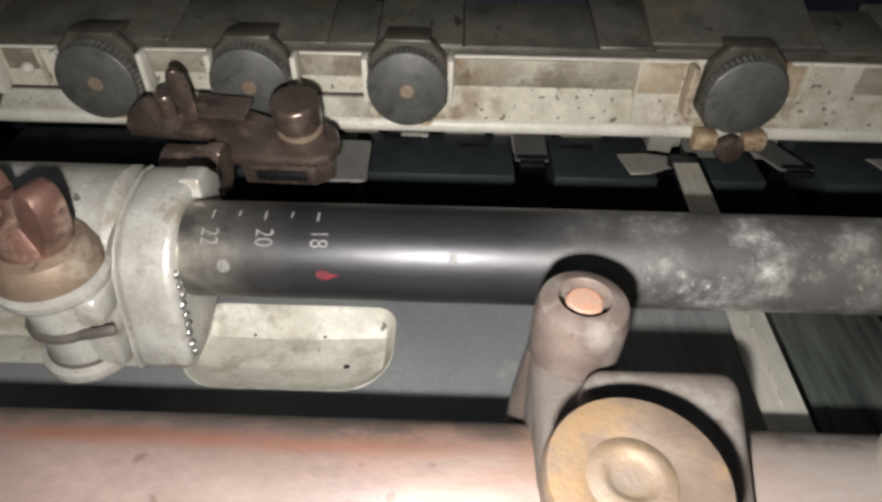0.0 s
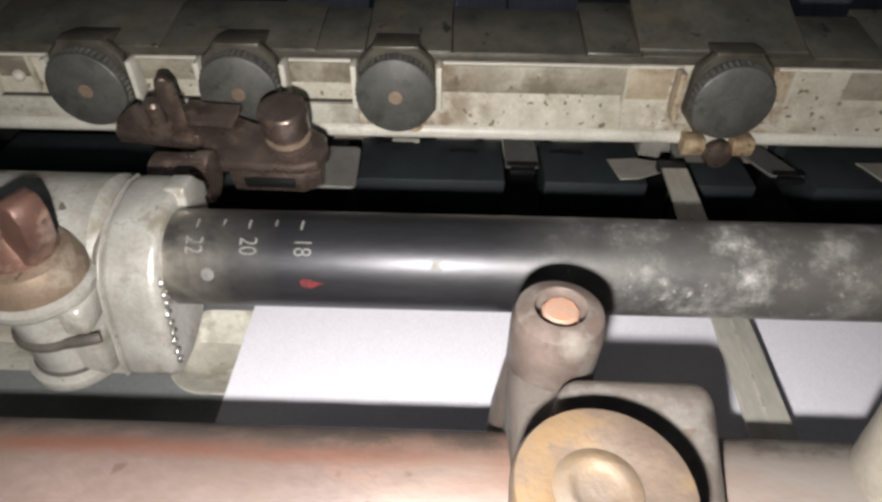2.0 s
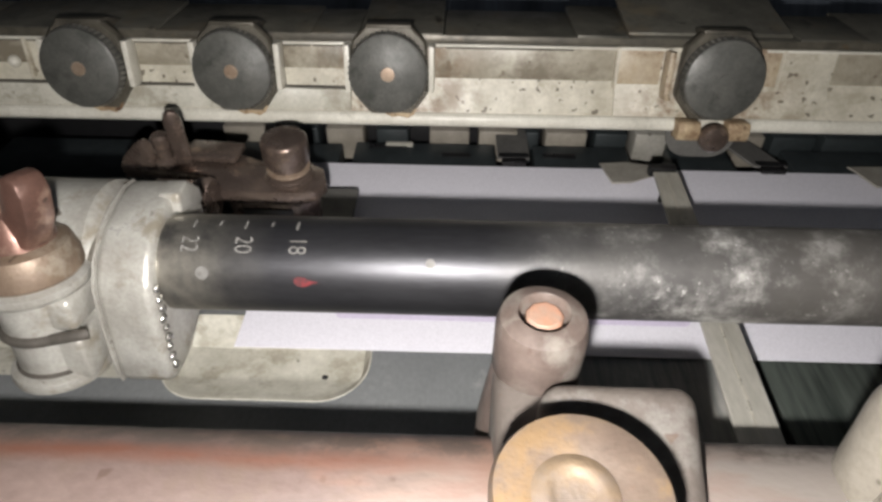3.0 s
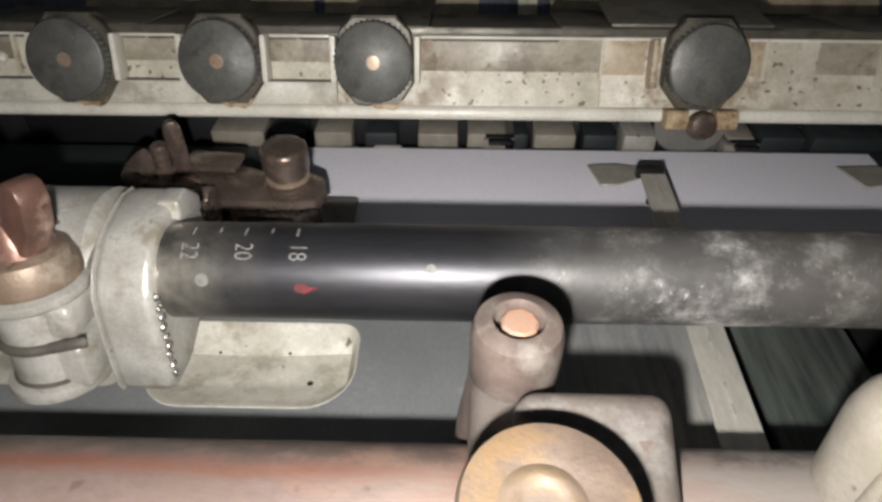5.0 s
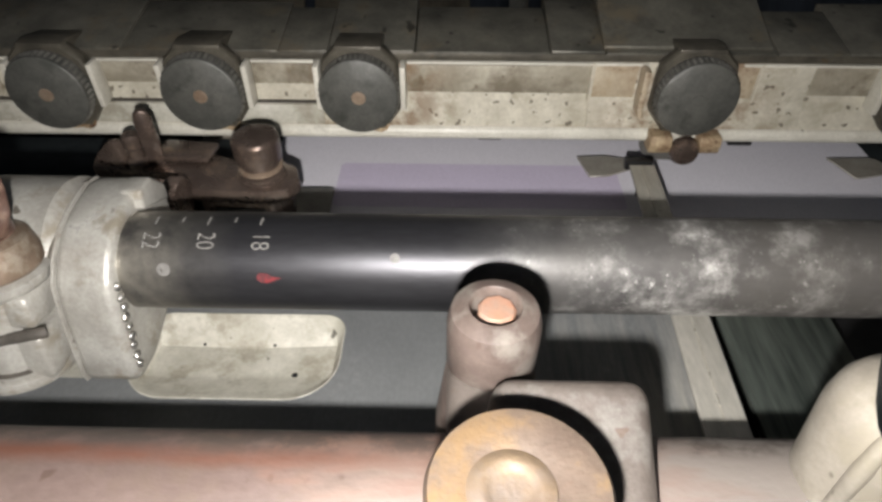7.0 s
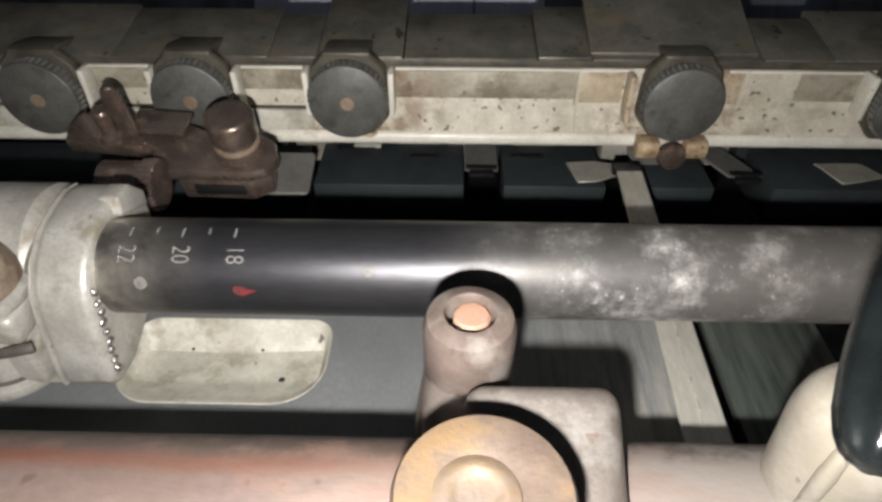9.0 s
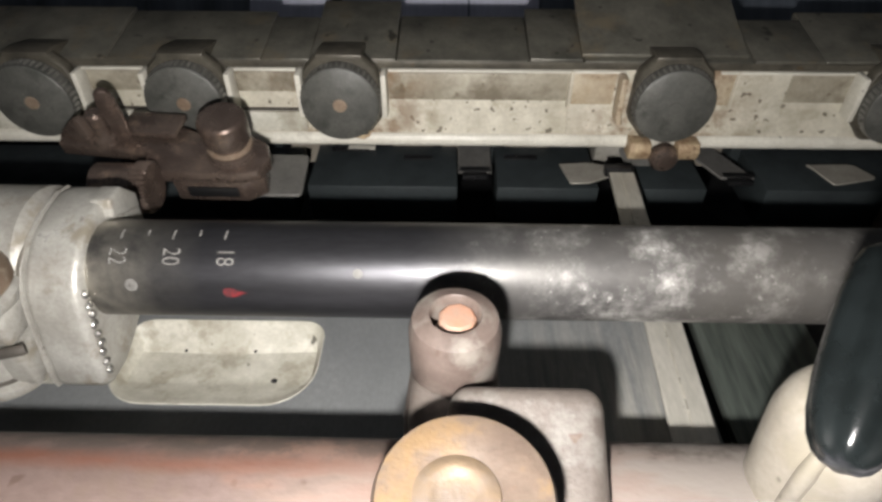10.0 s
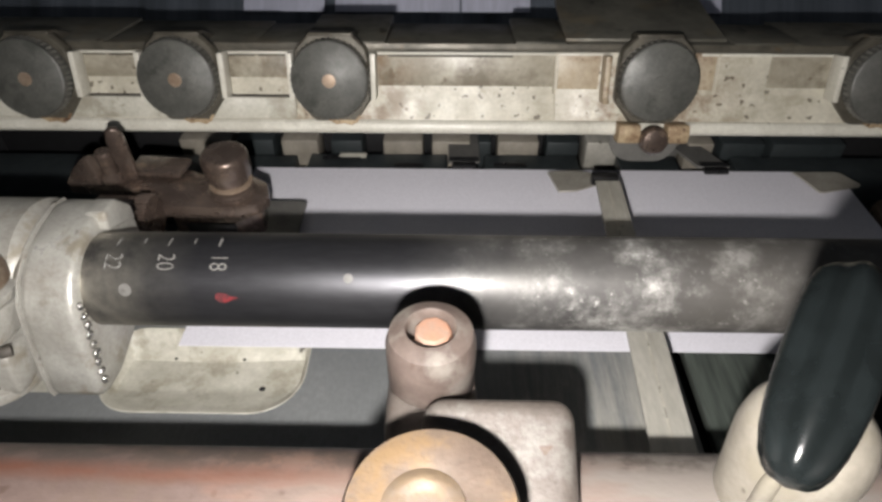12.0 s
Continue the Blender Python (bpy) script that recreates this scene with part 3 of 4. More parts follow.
# face, lower lip and the stepped top flange
beam_part("face_plate", prism_x([(0.0215, 0.0142), (0.0215, -0.0080), (0.0150, -0.0262), (0.0150, -0.0280), (0.032, -0.031), (0.036, -0.010), (0.036, 0.0142)], -0.52, 0.52, 0.0006), SPECKLED)
beam_part("lower_lip", prism_x([(0.0140, -0.0262), (0.0120, -0.0285), (0.0118, -0.0325), (0.0135, -0.0346), (0.0300, -0.0352), (0.0305, -0.0262)], -0.52, 0.52, 0.0012, 3), CREAM_CLEAN, "rounded bright lower lip")
beam_part("lower_pad", box(-0.52, -0.034, 0.0150, 0.0192, -0.0262, -0.0128, 0.0006), TRAY, "smooth cream pad")
for x0, x1 in ((-0.2540, -0.2335), (-0.1655, -0.1275), (-0.0755, -0.0355), (0.0170, 0.1268), (0.2275, 0.2970)):
    beam_part("stained_panel", box(x0, x1, 0.0203, 0.0214, -0.0014 if x1 < 0 else -0.0060, 0.0138, 0.0004), CREAM_STAINED, "brown-stained upper panel")
beam_part("groove", box(-0.52, -0.034, 0.0172, 0.0196, -0.0126, -0.0117, 0.0), SLOT, "dark groove line")
beam_part("face_patch", prism_x([(0.0190, 0.0148), (0.0190, -0.0082), (0.0134, -0.0258), (0.0300, -0.0258), (0.0300, 0.0148)], 0.128, 0.258, 0.0005), SPECKLED, "overlapping painted patch")
for x0, x1 in ((0.1290, 0.1540), (0.2130, 0.2245)):
    beam_part("rusty_panel", box(x0, x1, 0.0180, 0.0187, -0.0070, 0.0142, 0.0003), RUST_STAIN, "rust-stained panel beside the knob")
beam_part("edge_strip", box(-0.52, 0.52, 0.0184, 0.0193, 0.0152, 0.0196, 0.0003), SEAT, "dark edge strip")
for x0, x1, v0, v1, h in ((-0.52, -0.262, 0.0200, 0.074, 0.0150), (-0.262, -0.150, 0.0195, 0.078, 0.0154), (-0.150, -0.057, 0.0200, 0.076, 0.0150), (-0.057, -0.028, 0.0197, 0.069, 0.0152), (-0.028, 0.023, 0.0197, 0.086, 0.0156),
                          (0.023, 0.102, 0.0200, 0.072, 0.0150), (0.102, 0.134, 0.0212, 0.077, 0.0158), (0.134, 0.234, 0.0196, 0.080, 0.0152), (0.234, 0.276, 0.0203, 0.067, 0.0156), (0.276, 0.52, 0.0222, 0.079, 0.0150)):
    rise = 0.0075 + (h - 0.0150) * 2.0 + (v1 - 0.0750) * 0.2
    beam_part("flange_plate", prism_x([(v0, h - 0.0040), (v0, h + 0.0048), (v1, h + 0.0048 + rise), (v1, h + rise - 0.0040)], x0 + 0.0002, x1 - 0.0002, 0.0012), FLANGE)
beam_part("bridge_plate", prism_x([(0.0240, 0.0205), (0.0240, 0.0225), (0.058, 0.0330), (0.150, 0.0680), (0.150, 0.0650), (0.060, 0.0310)], 0.1330, 0.2310, 0.0006), FLANGE, "wide raised olive plate above the knob")
# pale enamel strips put the highlight below the flange into colour
for x0, x1 in ((-0.52, -0.3140), (-0.2570, -0.2180), (-0.1650, -0.1290), (-0.0740, -0.0370), (0.0180, 0.1270), (0.1285, 0.1600), (0.2150, 0.2940)):
    beam_part("edge_highlight", box(x0, x1, 0.0176, 0.0210, 0.0130, 0.0146, 0.0004), CREAM_CLEAN, "pale strip standing for the highlight on the upper edge")
beam_part("rear_rib", box(-0.52, 0.52, 0.058, 0.066, -0.03, 0.0105, 0.001), BLACK)


def thumb_knob(x, tabs=True, stained=False):
    k = beam_part("thumb_knob", lathe([(0.0216, 0.0), (0.0229, -0.0009), (0.0231, -0.0022), (0.0229, -0.0105)], 72, Matrix.Translation((x, 0, 0)) @ FRONT), KNOB, "dark grey knurled thumb knob")
    beam_part("knurled_rim", shift(knurled(0.0241, 0.0024, 0.0086, 44), Matrix.Translation((x, 0, 0))), KNURL, "worn knurled rim", k)
    beam_part("knob_screw", lathe([(0.0042, 0), (0.0040, 0.0006), (0.0012, 0.0008)], 20, Matrix.Translation((x, 0.0002, 0)) @ FRONT), SCREW if not stained else KNOB, "small tarnished screw end", k)
    seat = [(-0.0226, 0.0110), (-0.0215, 0.0175), (-0.013, 0.0256), (0.013, 0.0256), (0.0215, 0.0175), (0.0226, 0.0110), (0.0234, -0.013), (0.0135, -0.0268), (-0.0125, -0.0262), (-0.0230, -0.013)]
    bm = plate([(x + a, b) for a, b in seat], 0.0, 0.0085, 0.0012)
    beam_part("knob_seat", shift(bm, Matrix.Translation((0, 0.0192, 0)) @ FRONT), SEAT, "oily seat plate behind the knob")
    beam_part("seat_saddle", prism_x([(0.0112, 0.0160), (0.0112, 0.0262), (0.020, 0.0266), (0.043, 0.0222), (0.043, 0.0190), (0.0192, 0.0160)], x - 0.0135, x + 0.0135, 0.0010), SEAT)
    if tabs:
        for s in (-1, 1):
            beam_part("tab", box(x + s * 0.0252 - 0.0016, x + s * 0.0252 + 0.0016, 0.0090, 0.0210, -0.0125, 0.0146, 0.0006), CREAM_CLEAN, "cream side tab")
        beam_part("rust_bloom", shift(plate([(x - 0.005, -0.0245), (x - 0.003, -0.0262), (x + 0.001, -0.0284), (x + 0.006, -0.0277), (x + 0.0105, -0.0290), (x + 0.0145, -0.0268), (x + 0.0165, -0.0228), (x + 0.010, -0.0220)], 0.0, 0.0005, 0.0), Matrix.Translation((0, 0.0113, 0)) @ FRONT), RUST_EAR, "rust patch below the knob")
    return k


for kx in (-0.2830, -0.1917, -0.1015, -0.0094):
    thumb_knob(kx)
thumb_knob(0.1868, False, True)
thumb_knob(0.3220)
beam_part("angle_tab", prism_x([(0.0080, 0.0140), (0.0080, -0.0100), (0.0040, -0.0135), (0.0210, -0.0150), (0.0210, 0.0140)], 0.1555, 0.1590, 0.0006), RUST_STAIN, "bent stained tab beside the knob")
for x in (-0.2320, 0.1275, 0.2260):
    beam_part("joint_rib", box(x - 0.0008, x + 0.0008, 0.0172, 0.0218, -0.0100, 0.0146, 0.0004), CREAM, "painted joint rib")
beam_part("cap_screw", ball(0.0038, Matrix.Translation((-0.2420, 0.0195, -0.0005)), 14, 8), CREAM_CLEAN, "painted screw head")
# clamp below the fourth knob
for s in (-1, 1):
    beam_part("clamp_ear", prism_x([(0.004, -0.026), (0.0022, -0.031), (0.004, -0.0375), (0.016, -0.038), (0.016, -0.026)], 0.1884 + s * 0.0150 - 0.0068, 0.1884 + s * 0.0150 + 0.0068, 0.0012), RUST_EAR, "rusty orange clamp ear")
beam_part("clamp_nut", lathe([(0.0088, 0), (0.0088, 0.0050), (0.0072, 0.0074), (0.0034, 0.0084)], 26, Matrix.Translation((0.1884, 0.0060, -0.0350)) @ FRONT), BROWN, "round brown clamp nut")
beam_part("clamp_tongue", shift(plate(rounded(0.1660, 0.2110, -0.0540, -0.0300, (0.003, 0.003, 0.015, 0.015), 6), 0.0, 0.0020, 0.0005), Matrix.Translation((0, 0.0235, 0)) @ FRONT), FOOT, "curved grey tongue below the clamp")


# ---- graduated tube ----
TY, TZ, TR = 0.00285, 0.0608, 0.0207
TUBE = Matrix.Translation((0, TY, TZ))
tube = thing("graduated_tube", "blackened steel tube with engraved scale and powder dust", "tube", TUBE)
part("shaft", bar_x(TR, -0.125, 0.52, 0, 0, 96), tube_surface(), tube)


def on_tube(x, deg, r=TR + 0.0001):
    """A place on the tube: deg counts up from the front towards the top."""
    a = radians(deg)
    return Vector((x, -r * math.cos(a), r * math.sin(a)))


def tube_patch(outline, lift=0.00012):
    """A flat outline of (x, degrees) laid on the tube."""
    bm = bmesh.new()
    bm.faces.new([bm.verts.new(on_tube(x, d, TR + lift)) for x, d in outline])
    return bm


def tube_number(text, x, deg, size):
    curve = bpy.data.curves.new("number", "FONT")
    curve.offset = -0.00012
    curve.body, curve.size, curve.align_x, curve.align_y = text, size, "CENTER", "CENTER"
    tmp = new("tmp", curve)
    bpy.context.view_layer.update()
    me = bpy.data.meshes.new_from_object(tmp.evaluated_get(bpy.context.evaluated_depsgraph_get()))
    bpy.data.objects.remove(tmp)
    bm = bmesh.new()
    bm.from_mesh(me)
    bpy.data.meshes.remove(me)
    bmesh.ops.subdivide_edges(bm, edges=[e for e in bm.edges if e.calc_length() > 0.002], cuts=2)
    for v in bm.verts:
        v.co = on_tube(x + v.co.y * 1.0, deg - math.degrees(0.74 * v.co.x / TR), TR + 0.00015)
    return part("number", bm, ENGRAVE, tube, "engraved scale number " + text)


for i in range(5):
    x = -0.0354 - 0.01065 * i
    half, low = 0.00042, (77.0 if i % 2 == 0 else 81.5)
    part("tick", tube_patch([(x - half, low), (x + half, low), (x + half, (low + 91) / 2), (x + half, 91), (x - half, 91), (x - half, (low + 91) / 2)]), ENGRAVE, tube)
for text, x in (("18", -0.0344), ("20", -0.0563), ("22", -0.0780)):
    tube_number(text, x, 55.5, 0.0104)
part("red_mark", tube_patch([(x, d + 3.0) for x, d in [(-0.0350, 15), (-0.0340, 17.5), (-0.0310, 17), (-0.0290, 13.5), (-0.0252, 11.8), (-0.0285, 9.0), (-0.0310, 5.5), (-0.0335, 6.5), (-0.0350, 9.5)]]), RED, tube, "small smeared red arrow mark")
circle = [(-0.0721 + 0.0027 * math.cos(a), 22.5 + math.degrees(0.0027 / TR) * math.sin(a)) for a in [2 * math.pi * i / 20 for i in range(20)]]
part("plug", tube_patch(circle), PLUG, tube, "round grey plug set in the tube")
part("dot_mark", tube_patch([(0.0195 + 0.0020 * math.cos(a), 38.5 + math.degrees(0.0020 / TR) * math.sin(a)) for a in [2 * math.pi * i / 14 for i in range(14)]]), PLUG, tube, "dull dot on the tube")


# ---- clamp housing that slides with the tube ----
housing = thing("clamp_housing", "grey-cream cast clamp housing on the end of the tube", "clamp housing", TUBE)


def rel(outline):
    return [(y - TY, z - TZ) for y, z in outline]


ring_shape = rel([(0.030, 0.0845), (0.0205, 0.0875), (0.0070, 0.0868), (-0.0060, 0.0838), (-0.0165, 0.0772), (-0.0235, 0.0685), (-0.0272, 0.0560), (-0.0300, 0.0420), (-0.0330, 0.0265),
                  (-0.0320, 0.0215), (-0.0270, 0.0190), (-0.0150, 0.0180), (0.0250, 0.0300), (0.0400, 0.0480), (0.0405, 0.0680)])
part("ring_plate", prism_x(ring_shape, -0.1130, -0.0905, 0.0035, 4), ALLOY, housing)
part("ring_seam", prism_x([(y * 1.004, z * 1.004) for y, z in ring_shape], -0.1140, -0.1131, 0.0003), ALLOY, housing, "paint line along the joint")
part("notch_block", prism_x(rel([(0.012, 0.0800), (0.014, 0.0885), (0.0250, 0.0880), (0.0345, 0.0780), (0.034, 0.070)]), -0.0960, -0.0868, 0.0015, 3), ALLOY, housing)
part("barrel", bar_x(0.0325, -0.260, -0.1158, 0.0100, -0.0040, 56, 0.004), ALLOY, housing)
for i in range(9):
    s = i / 8
    y, z = -0.0205 - 0.0085 * s, 0.0665 - 0.0370 * s
    part("stud", ball(0.0017, Matrix.Translation((-0.0898 + 0.0003 * (i % 3 - 1), y + 0.0005 - TY, z - TZ)), 10, 8, (0.9, 1.0 + 0.3 * (i % 2), 1.25 - 0.35 * (i % 3 == 1))), STUD, housing, "bright stud")


# ---- rocking arm with post and sheet guide ----
arm = thing("rocking_arm", "rocking guide arm with post, wing nut and brown bracket", "guide arm", TUBE)


def arm_part(name, bm, mat_, label="", parent=None):
    return part(name, shift(bm, Matrix.Translation((0, -TY, -TZ))), mat_, parent or arm, label)


PX, PY = -0.1360, -0.0235
post = arm_part("post", lathe([(0.0150, 0.024), (0.0158, 0.026), (0.0158, 0.0468), (0.0146, 0.0474), (0.0146, 0.0498), (0.0160, 0.0504), (0.0162, 0.064), (0.0205, 0.0665), (0.0212, 0.0680), (0.0212, 0.0708), (0.0180, 0.0725)], 44,
                Matrix.Translation((PX, PY, 0))), ALLOY)
arm_part("foot_ring", lathe([(0.0165, 0.0225), (0.0195, 0.0245), (0.0200, 0.0270), (0.0195, 0.0290), (0.0165, 0.0303)], 40, Matrix.Translation((PX, PY, 0))), ALLOY, "worn cream foot ring")
slot_line = [(PX + 0.0158 * math.cos(radians(a)), PY + 0.0158 * math.sin(radians(a)), 0.0486) for a in range(150, 301, 10)]
slot_line += [(-0.1255, -0.0370, 0.0490), (-0.1220, -0.0370, 0.0498), (-0.1190, -0.0367, 0.0504), (-0.1150, -0.0360, 0.0508), (-0.1135, -0.0350, 0.0508)]
arm_part("slot", sweep(slot_line, [0.0024] * len(slot_line), 10), SLOT, "dark clamping slot round the post")
for z, r in ((0.0310, 0.0168), (0.0650, 0.0172)):
    arm_part("grime_ring", lathe([(r - 0.0012, z - 0.0012), (r, z - 0.0004), (r, z + 0.0004), (r - 0.0012, z + 0.0012)], 40, Matrix.Translation((PX, PY, 0))), SLOT, "ring of dark grime")
arm_part("web", box(-0.1300, -0.1165, -0.036, 0.010, 0.0512, 0.0660, 0.003, 3), ALLOY)
arm_part("web", box(-0.1300, -0.1165, -0.036, 0.010, 0.0265, 0.0478, 0.003, 3), ALLOY)
arm_part("collar", lathe([(0.0185, 0.0720), (0.0198, 0.0735), (0.0196, 0.0785), (0.0172, 0.0845), (0.0135, 0.0862)], 40, Matrix.Translation((PX, PY, 0))), COLLAR, "stained brown collar")
nut = arm_part("wing_nut", lathe([(0.0135, 0.0855), (0.0122, 0.0920), (0.0090, 0.0985), (0.0056, 0.1000), (0.0054, 0.1065), (0.0038, 0.1080)], 28, Matrix.Translation((PX, PY, 0))), COPPER, "coppery wing nut")
for a in (-25, 155):
    arm_part("wing", shift(wing(0.0330, 0.0185, 0.0120), Matrix.Translation((PX, PY, 0.0845)) @ Matrix.Rotation(radians(a), 4, "Z") @ Matrix.Translation((0.004, 0, 0))), COPPER, "rounded wing", nut)

# the bracket behind the tube, drawn level as it lies on a sheet and raised with the arm
LOWER = Matrix.Translation((-0.0120, TY, TZ)) @ Matrix.Rotation(radians(11.6), 4, "X") @ Matrix.Translation((0, -TY, -TZ))


def bracket(name, bm, mat_, label="", parent=None):
    return arm_part(name, shift(bm, LOWER), mat_, label, parent)


plate_shape = [(-0.098, 0.0810), (-0.046, 0.0800), (-0.036, 0.0830), (-0.0310, 0.0920), (-0.0345, 0.1040), (-0.0450, 0.1110), (-0.070, 0.1100), (-0.088, 0.1180), (-0.140, 0.1200), (-0.155, 0.1140), (-0.152, 0.1020), (-0.100, 0.0960)]
bracket("guide_plate", plate(plate_shape, 0.0310, 0.0390, 0.0012, 2), BROWN)
bracket("guide_shoe", plate([(-0.086, 0.0825), (-0.046, 0.0815), (-0.0355, 0.0880), (-0.0375, 0.1010), (-0.0470, 0.1070), (-0.083, 0.1050)], 0.0150, 0.0305, 0.0015, 2), BROWN)
# no recess is cut: a black box paints the slot's shade
bracket("slot_shade", box(-0.078, -0.050, 0.0806, 0.0830, 0.0195, 0.0265, 0.0006), CLIP, "black box standing for the shade in the shoe's slot")
bracket("foot_plate", plate(rounded(-0.072, -0.0200, 0.094, 0.128, (0.003,) * 4, 3), 0.0050, 0.0070, 0.0004), FOOT, "scuffed foot plate")
BX, BY = -0.0525, 0.0965
bracket("washer", lathe([(0.0140, 0.0392), (0.0140, 0.0402), (0.0128, 0.0408), (0.0128, 0.0420), (0.0115, 0.0430)], 36, Matrix.Translation((BX, BY, 0))), BROWN, "brown spring washer")
bracket("neck_ring", lathe([(0.0100, 0.0436), (0.0122, 0.0444), (0.0122, 0.0456), (0.0104, 0.0464)], 36, Matrix.Translation((BX, BY, 0))), SCREW, "bright golden neck ring")
bracket("bolt", lathe([(0.0100, 0.0430), (0.0104, 0.0445), (0.0104, 0.0490), (0.0125, 0.0500), (0.0128, 0.0515), (0.0130, 0.0620), (0.0127, 0.0634), (0.0115, 0.0646), (0.0110, 0.0647), (0.0040, 0.0648)], 36, Matrix.Translation((BX, BY, 0))), BROWN, "round-headed brown bolt")
WX, WY = -0.1255, 0.1060
small = bracket("wing_screw", lathe([(0.0075, 0.0390), (0.0070, 0.0425), (0.0046, 0.0440), (0.0044, 0.0500), (0.0052, 0.0508), (0.0052, 0.0570), (0.0040, 0.0585)], 24, Matrix.Translation((WX, WY, 0))), BROWN, "brown wing screw")
bracket("wing", shift(plate([(-0.0050, 0.0), (0.0048, 0.0), (0.0056, 0.012), (0.0054, 0.0300), (0.0036, 0.0350), (0.0, 0.0362), (-0.0032, 0.0345), (-0.0044, 0.0290), (-0.0038, 0.012)], -0.0022, 0.0022, 0.0012, 2), Matrix.Translation((WX + 0.0088, WY + 0.0015, 0.0370)) @ Matrix.Rotation(radians(18), 4, "Z") @ Matrix.Rotation(radians(90), 4, "X")), BROWN, "upright wing", small)
bracket("back_bar", plate([(-0.118, 0.1080), (-0.086, 0.1060), (-0.084, 0.1230), (-0.116, 0.1260)], 0.0392, 0.0430, 0.0012, 2), BROWN)
bracket("fin", shift(plate([(-0.0125, 0.0), (0.0120, 0.0), (0.0090, 0.0100), (0.0060, 0.0155), (0.0030, 0.0165), (-0.0010, 0.0135), (-0.0080, 0.0065)], -0.0030, 0.0030, 0.0014, 2), Matrix.Translation((-0.1420, 0.1070, 0.0370)) @ Matrix.Rotation(radians(-20), 4, "Z") @ Matrix.Rotation(radians(78), 4, "X")), BROWN)
bracket("link_rod", bar_x(0.0125, -0.118, -0.0900, 0.0700, 0.0390, 36, 0.001), BROWN)
bracket("knurled_cap", shift(knurled(0.0138, 0.0, 0.0080, 30), Matrix.Translation((-0.0880, 0.0700, 0.0390)) @ Matrix.Rotation(radians(90), 4, "Z")), BROWN, "knurled brown cap")


# ---- rod in the foreground with its clamp ----
RY, RZ, RR = -0.1012, 0.0512, 0.0240
rod = thing("cross_rod", "thick rust-stained steel rod along the feed board", "rod")
part("bar", bar_x(RR, -0.54, 0.60, RY, RZ, 80), ROD, rod)

clamp = thing("rod_clamp", "dusty steel clamp with upright pin on the rod", "clamp")
block_shape = [(-0.1420, 0.0150), (-0.1430, 0.0700), (-0.0845, 0.1010), (-0.0735, 0.0480), (-0.0735, 0.0150)]
part("collar_block", prism_x(block_shape, 0.0560, 0.1010, 0.0065, 5), BLOCK, clamp)
PIN = (0.0581, -0.0662)
part("pin", lathe([(0.0185, 0.028), (0.0176, 0.055), (0.0152, 0.074), (0.0140, 0.083), (0.0136, 0.0836), (0.0143, 0.0846), (0.0143, 0.1020), (0.0131, 0.1061), (0.0092, 0.1081), (0.0080, 0.1083), (0.0076, 0.1077), (0.0074, 0.0990)], 48, Matrix.Translation((*PIN, 0))), POST, clamp, "dusty round pin with a pit in its top")
part("pin_flare", prism_x([(-0.1150, 0.030), (-0.1120, 0.078), (-0.0800, 0.0860), (-0.0620, 0.0860), (-0.0500, 0.055), (-0.0500, 0.030)], 0.0440, 0.0700, 0.005, 3), BLOCK, clamp, "pale worn flare at the foot of the pin")
stub = lathe([(0.0060, 0.0985), (0.0059, 0.1046), (0.0050, 0.1056), (0.0020, 0.1058)], 9, Matrix.Translation((PIN[0] + 0.0006, PIN[1] + 0.0016, 0)))
part("stub", stub, PIT, clamp, "orange rusty stub in the bore")
DX, DY, DZ = 0.0600, -0.1255, 0.1151
screw_profile = [(0.0120, 0.050), (0.0120, DZ - 0.0130), (0.0186, DZ - 0.0120), (0.0204, DZ - 0.0100), (0.0208, DZ - 0.0025), (0.0198, DZ - 0.0005), (0.0160, DZ), (0.0094, DZ - 0.0003), (0.0070, DZ - 0.0018)]
part("clamp_screw", lathe(screw_profile, 56, Matrix.Translation((DX, DY, 0))), RUSTED, clamp, "large rusty ochre screw head")
part("screw_ring", lathe([(0.0102, DZ - 0.0010), (0.0098, DZ - 0.00015), (0.0086, DZ + 0.0004), (0.0072, DZ + 0.0010), (0.0060, DZ + 0.0009), (0.0050, DZ + 0.0001), (0.0040, DZ - 0.0004), (0.0016, DZ - 0.0004)], 44, Matrix.Translation((DX - 0.0018, DY - 0.0008, 0))), RUST_RING, clamp, "raised orange-rusted ring on the screw head")

# ---- lever with a black grip ----
lever = thing("clamp_lever", "cream lever hub with a glossy black grip", "lever")
HX0, HY_ = 0.1590, -0.1000
part("hub", lathe([(0.0150, 0.020), (0.0152, 0.070), (0.0166, 0.0900), (0.0172, 0.0980), (0.0173, 0.1020), (0.0164, 0.1085), (0.0140, 0.1135), (0.0100, 0.1165), (0.0045, 0.1180)], 48, Matrix.Translation((HX0, HY_, 0))), HUB, lever)
part("ridge", sweep([(HX0 + r * math.cos(radians(222)), HY_ + r * math.sin(radians(222)), z) for r, z in ((0.0125, 0.1145), (0.0155, 0.1085), (0.0165, 0.1000), (0.0158, 0.0880), (0.0148, 0.0700))], [0.0010, 0.0022, 0.0026, 0.0024, 0.0020], 14), HUB, lever, "raised cream ridge on the hub")
G0, G1 = Vector((0.1288, -0.1319, 0.1390)), Vector((0.1591, -0.0871, 0.1515))
part("grip", sweep([G0.lerp(G1, s) for s in (0, 0.012, 0.04, 0.10, 0.20, 0.34, 0.50, 0.66, 0.80, 0.90, 0.96, 0.99, 1.0)], [0.0016, 0.0038, 0.0054, 0.0071, 0.0086, 0.0096, 0.0101, 0.0103, 0.0101, 0.0091, 0.0070, 0.0045, 0.0018], 72, 6), GLOSS, lever, "glossy black plastic grip")
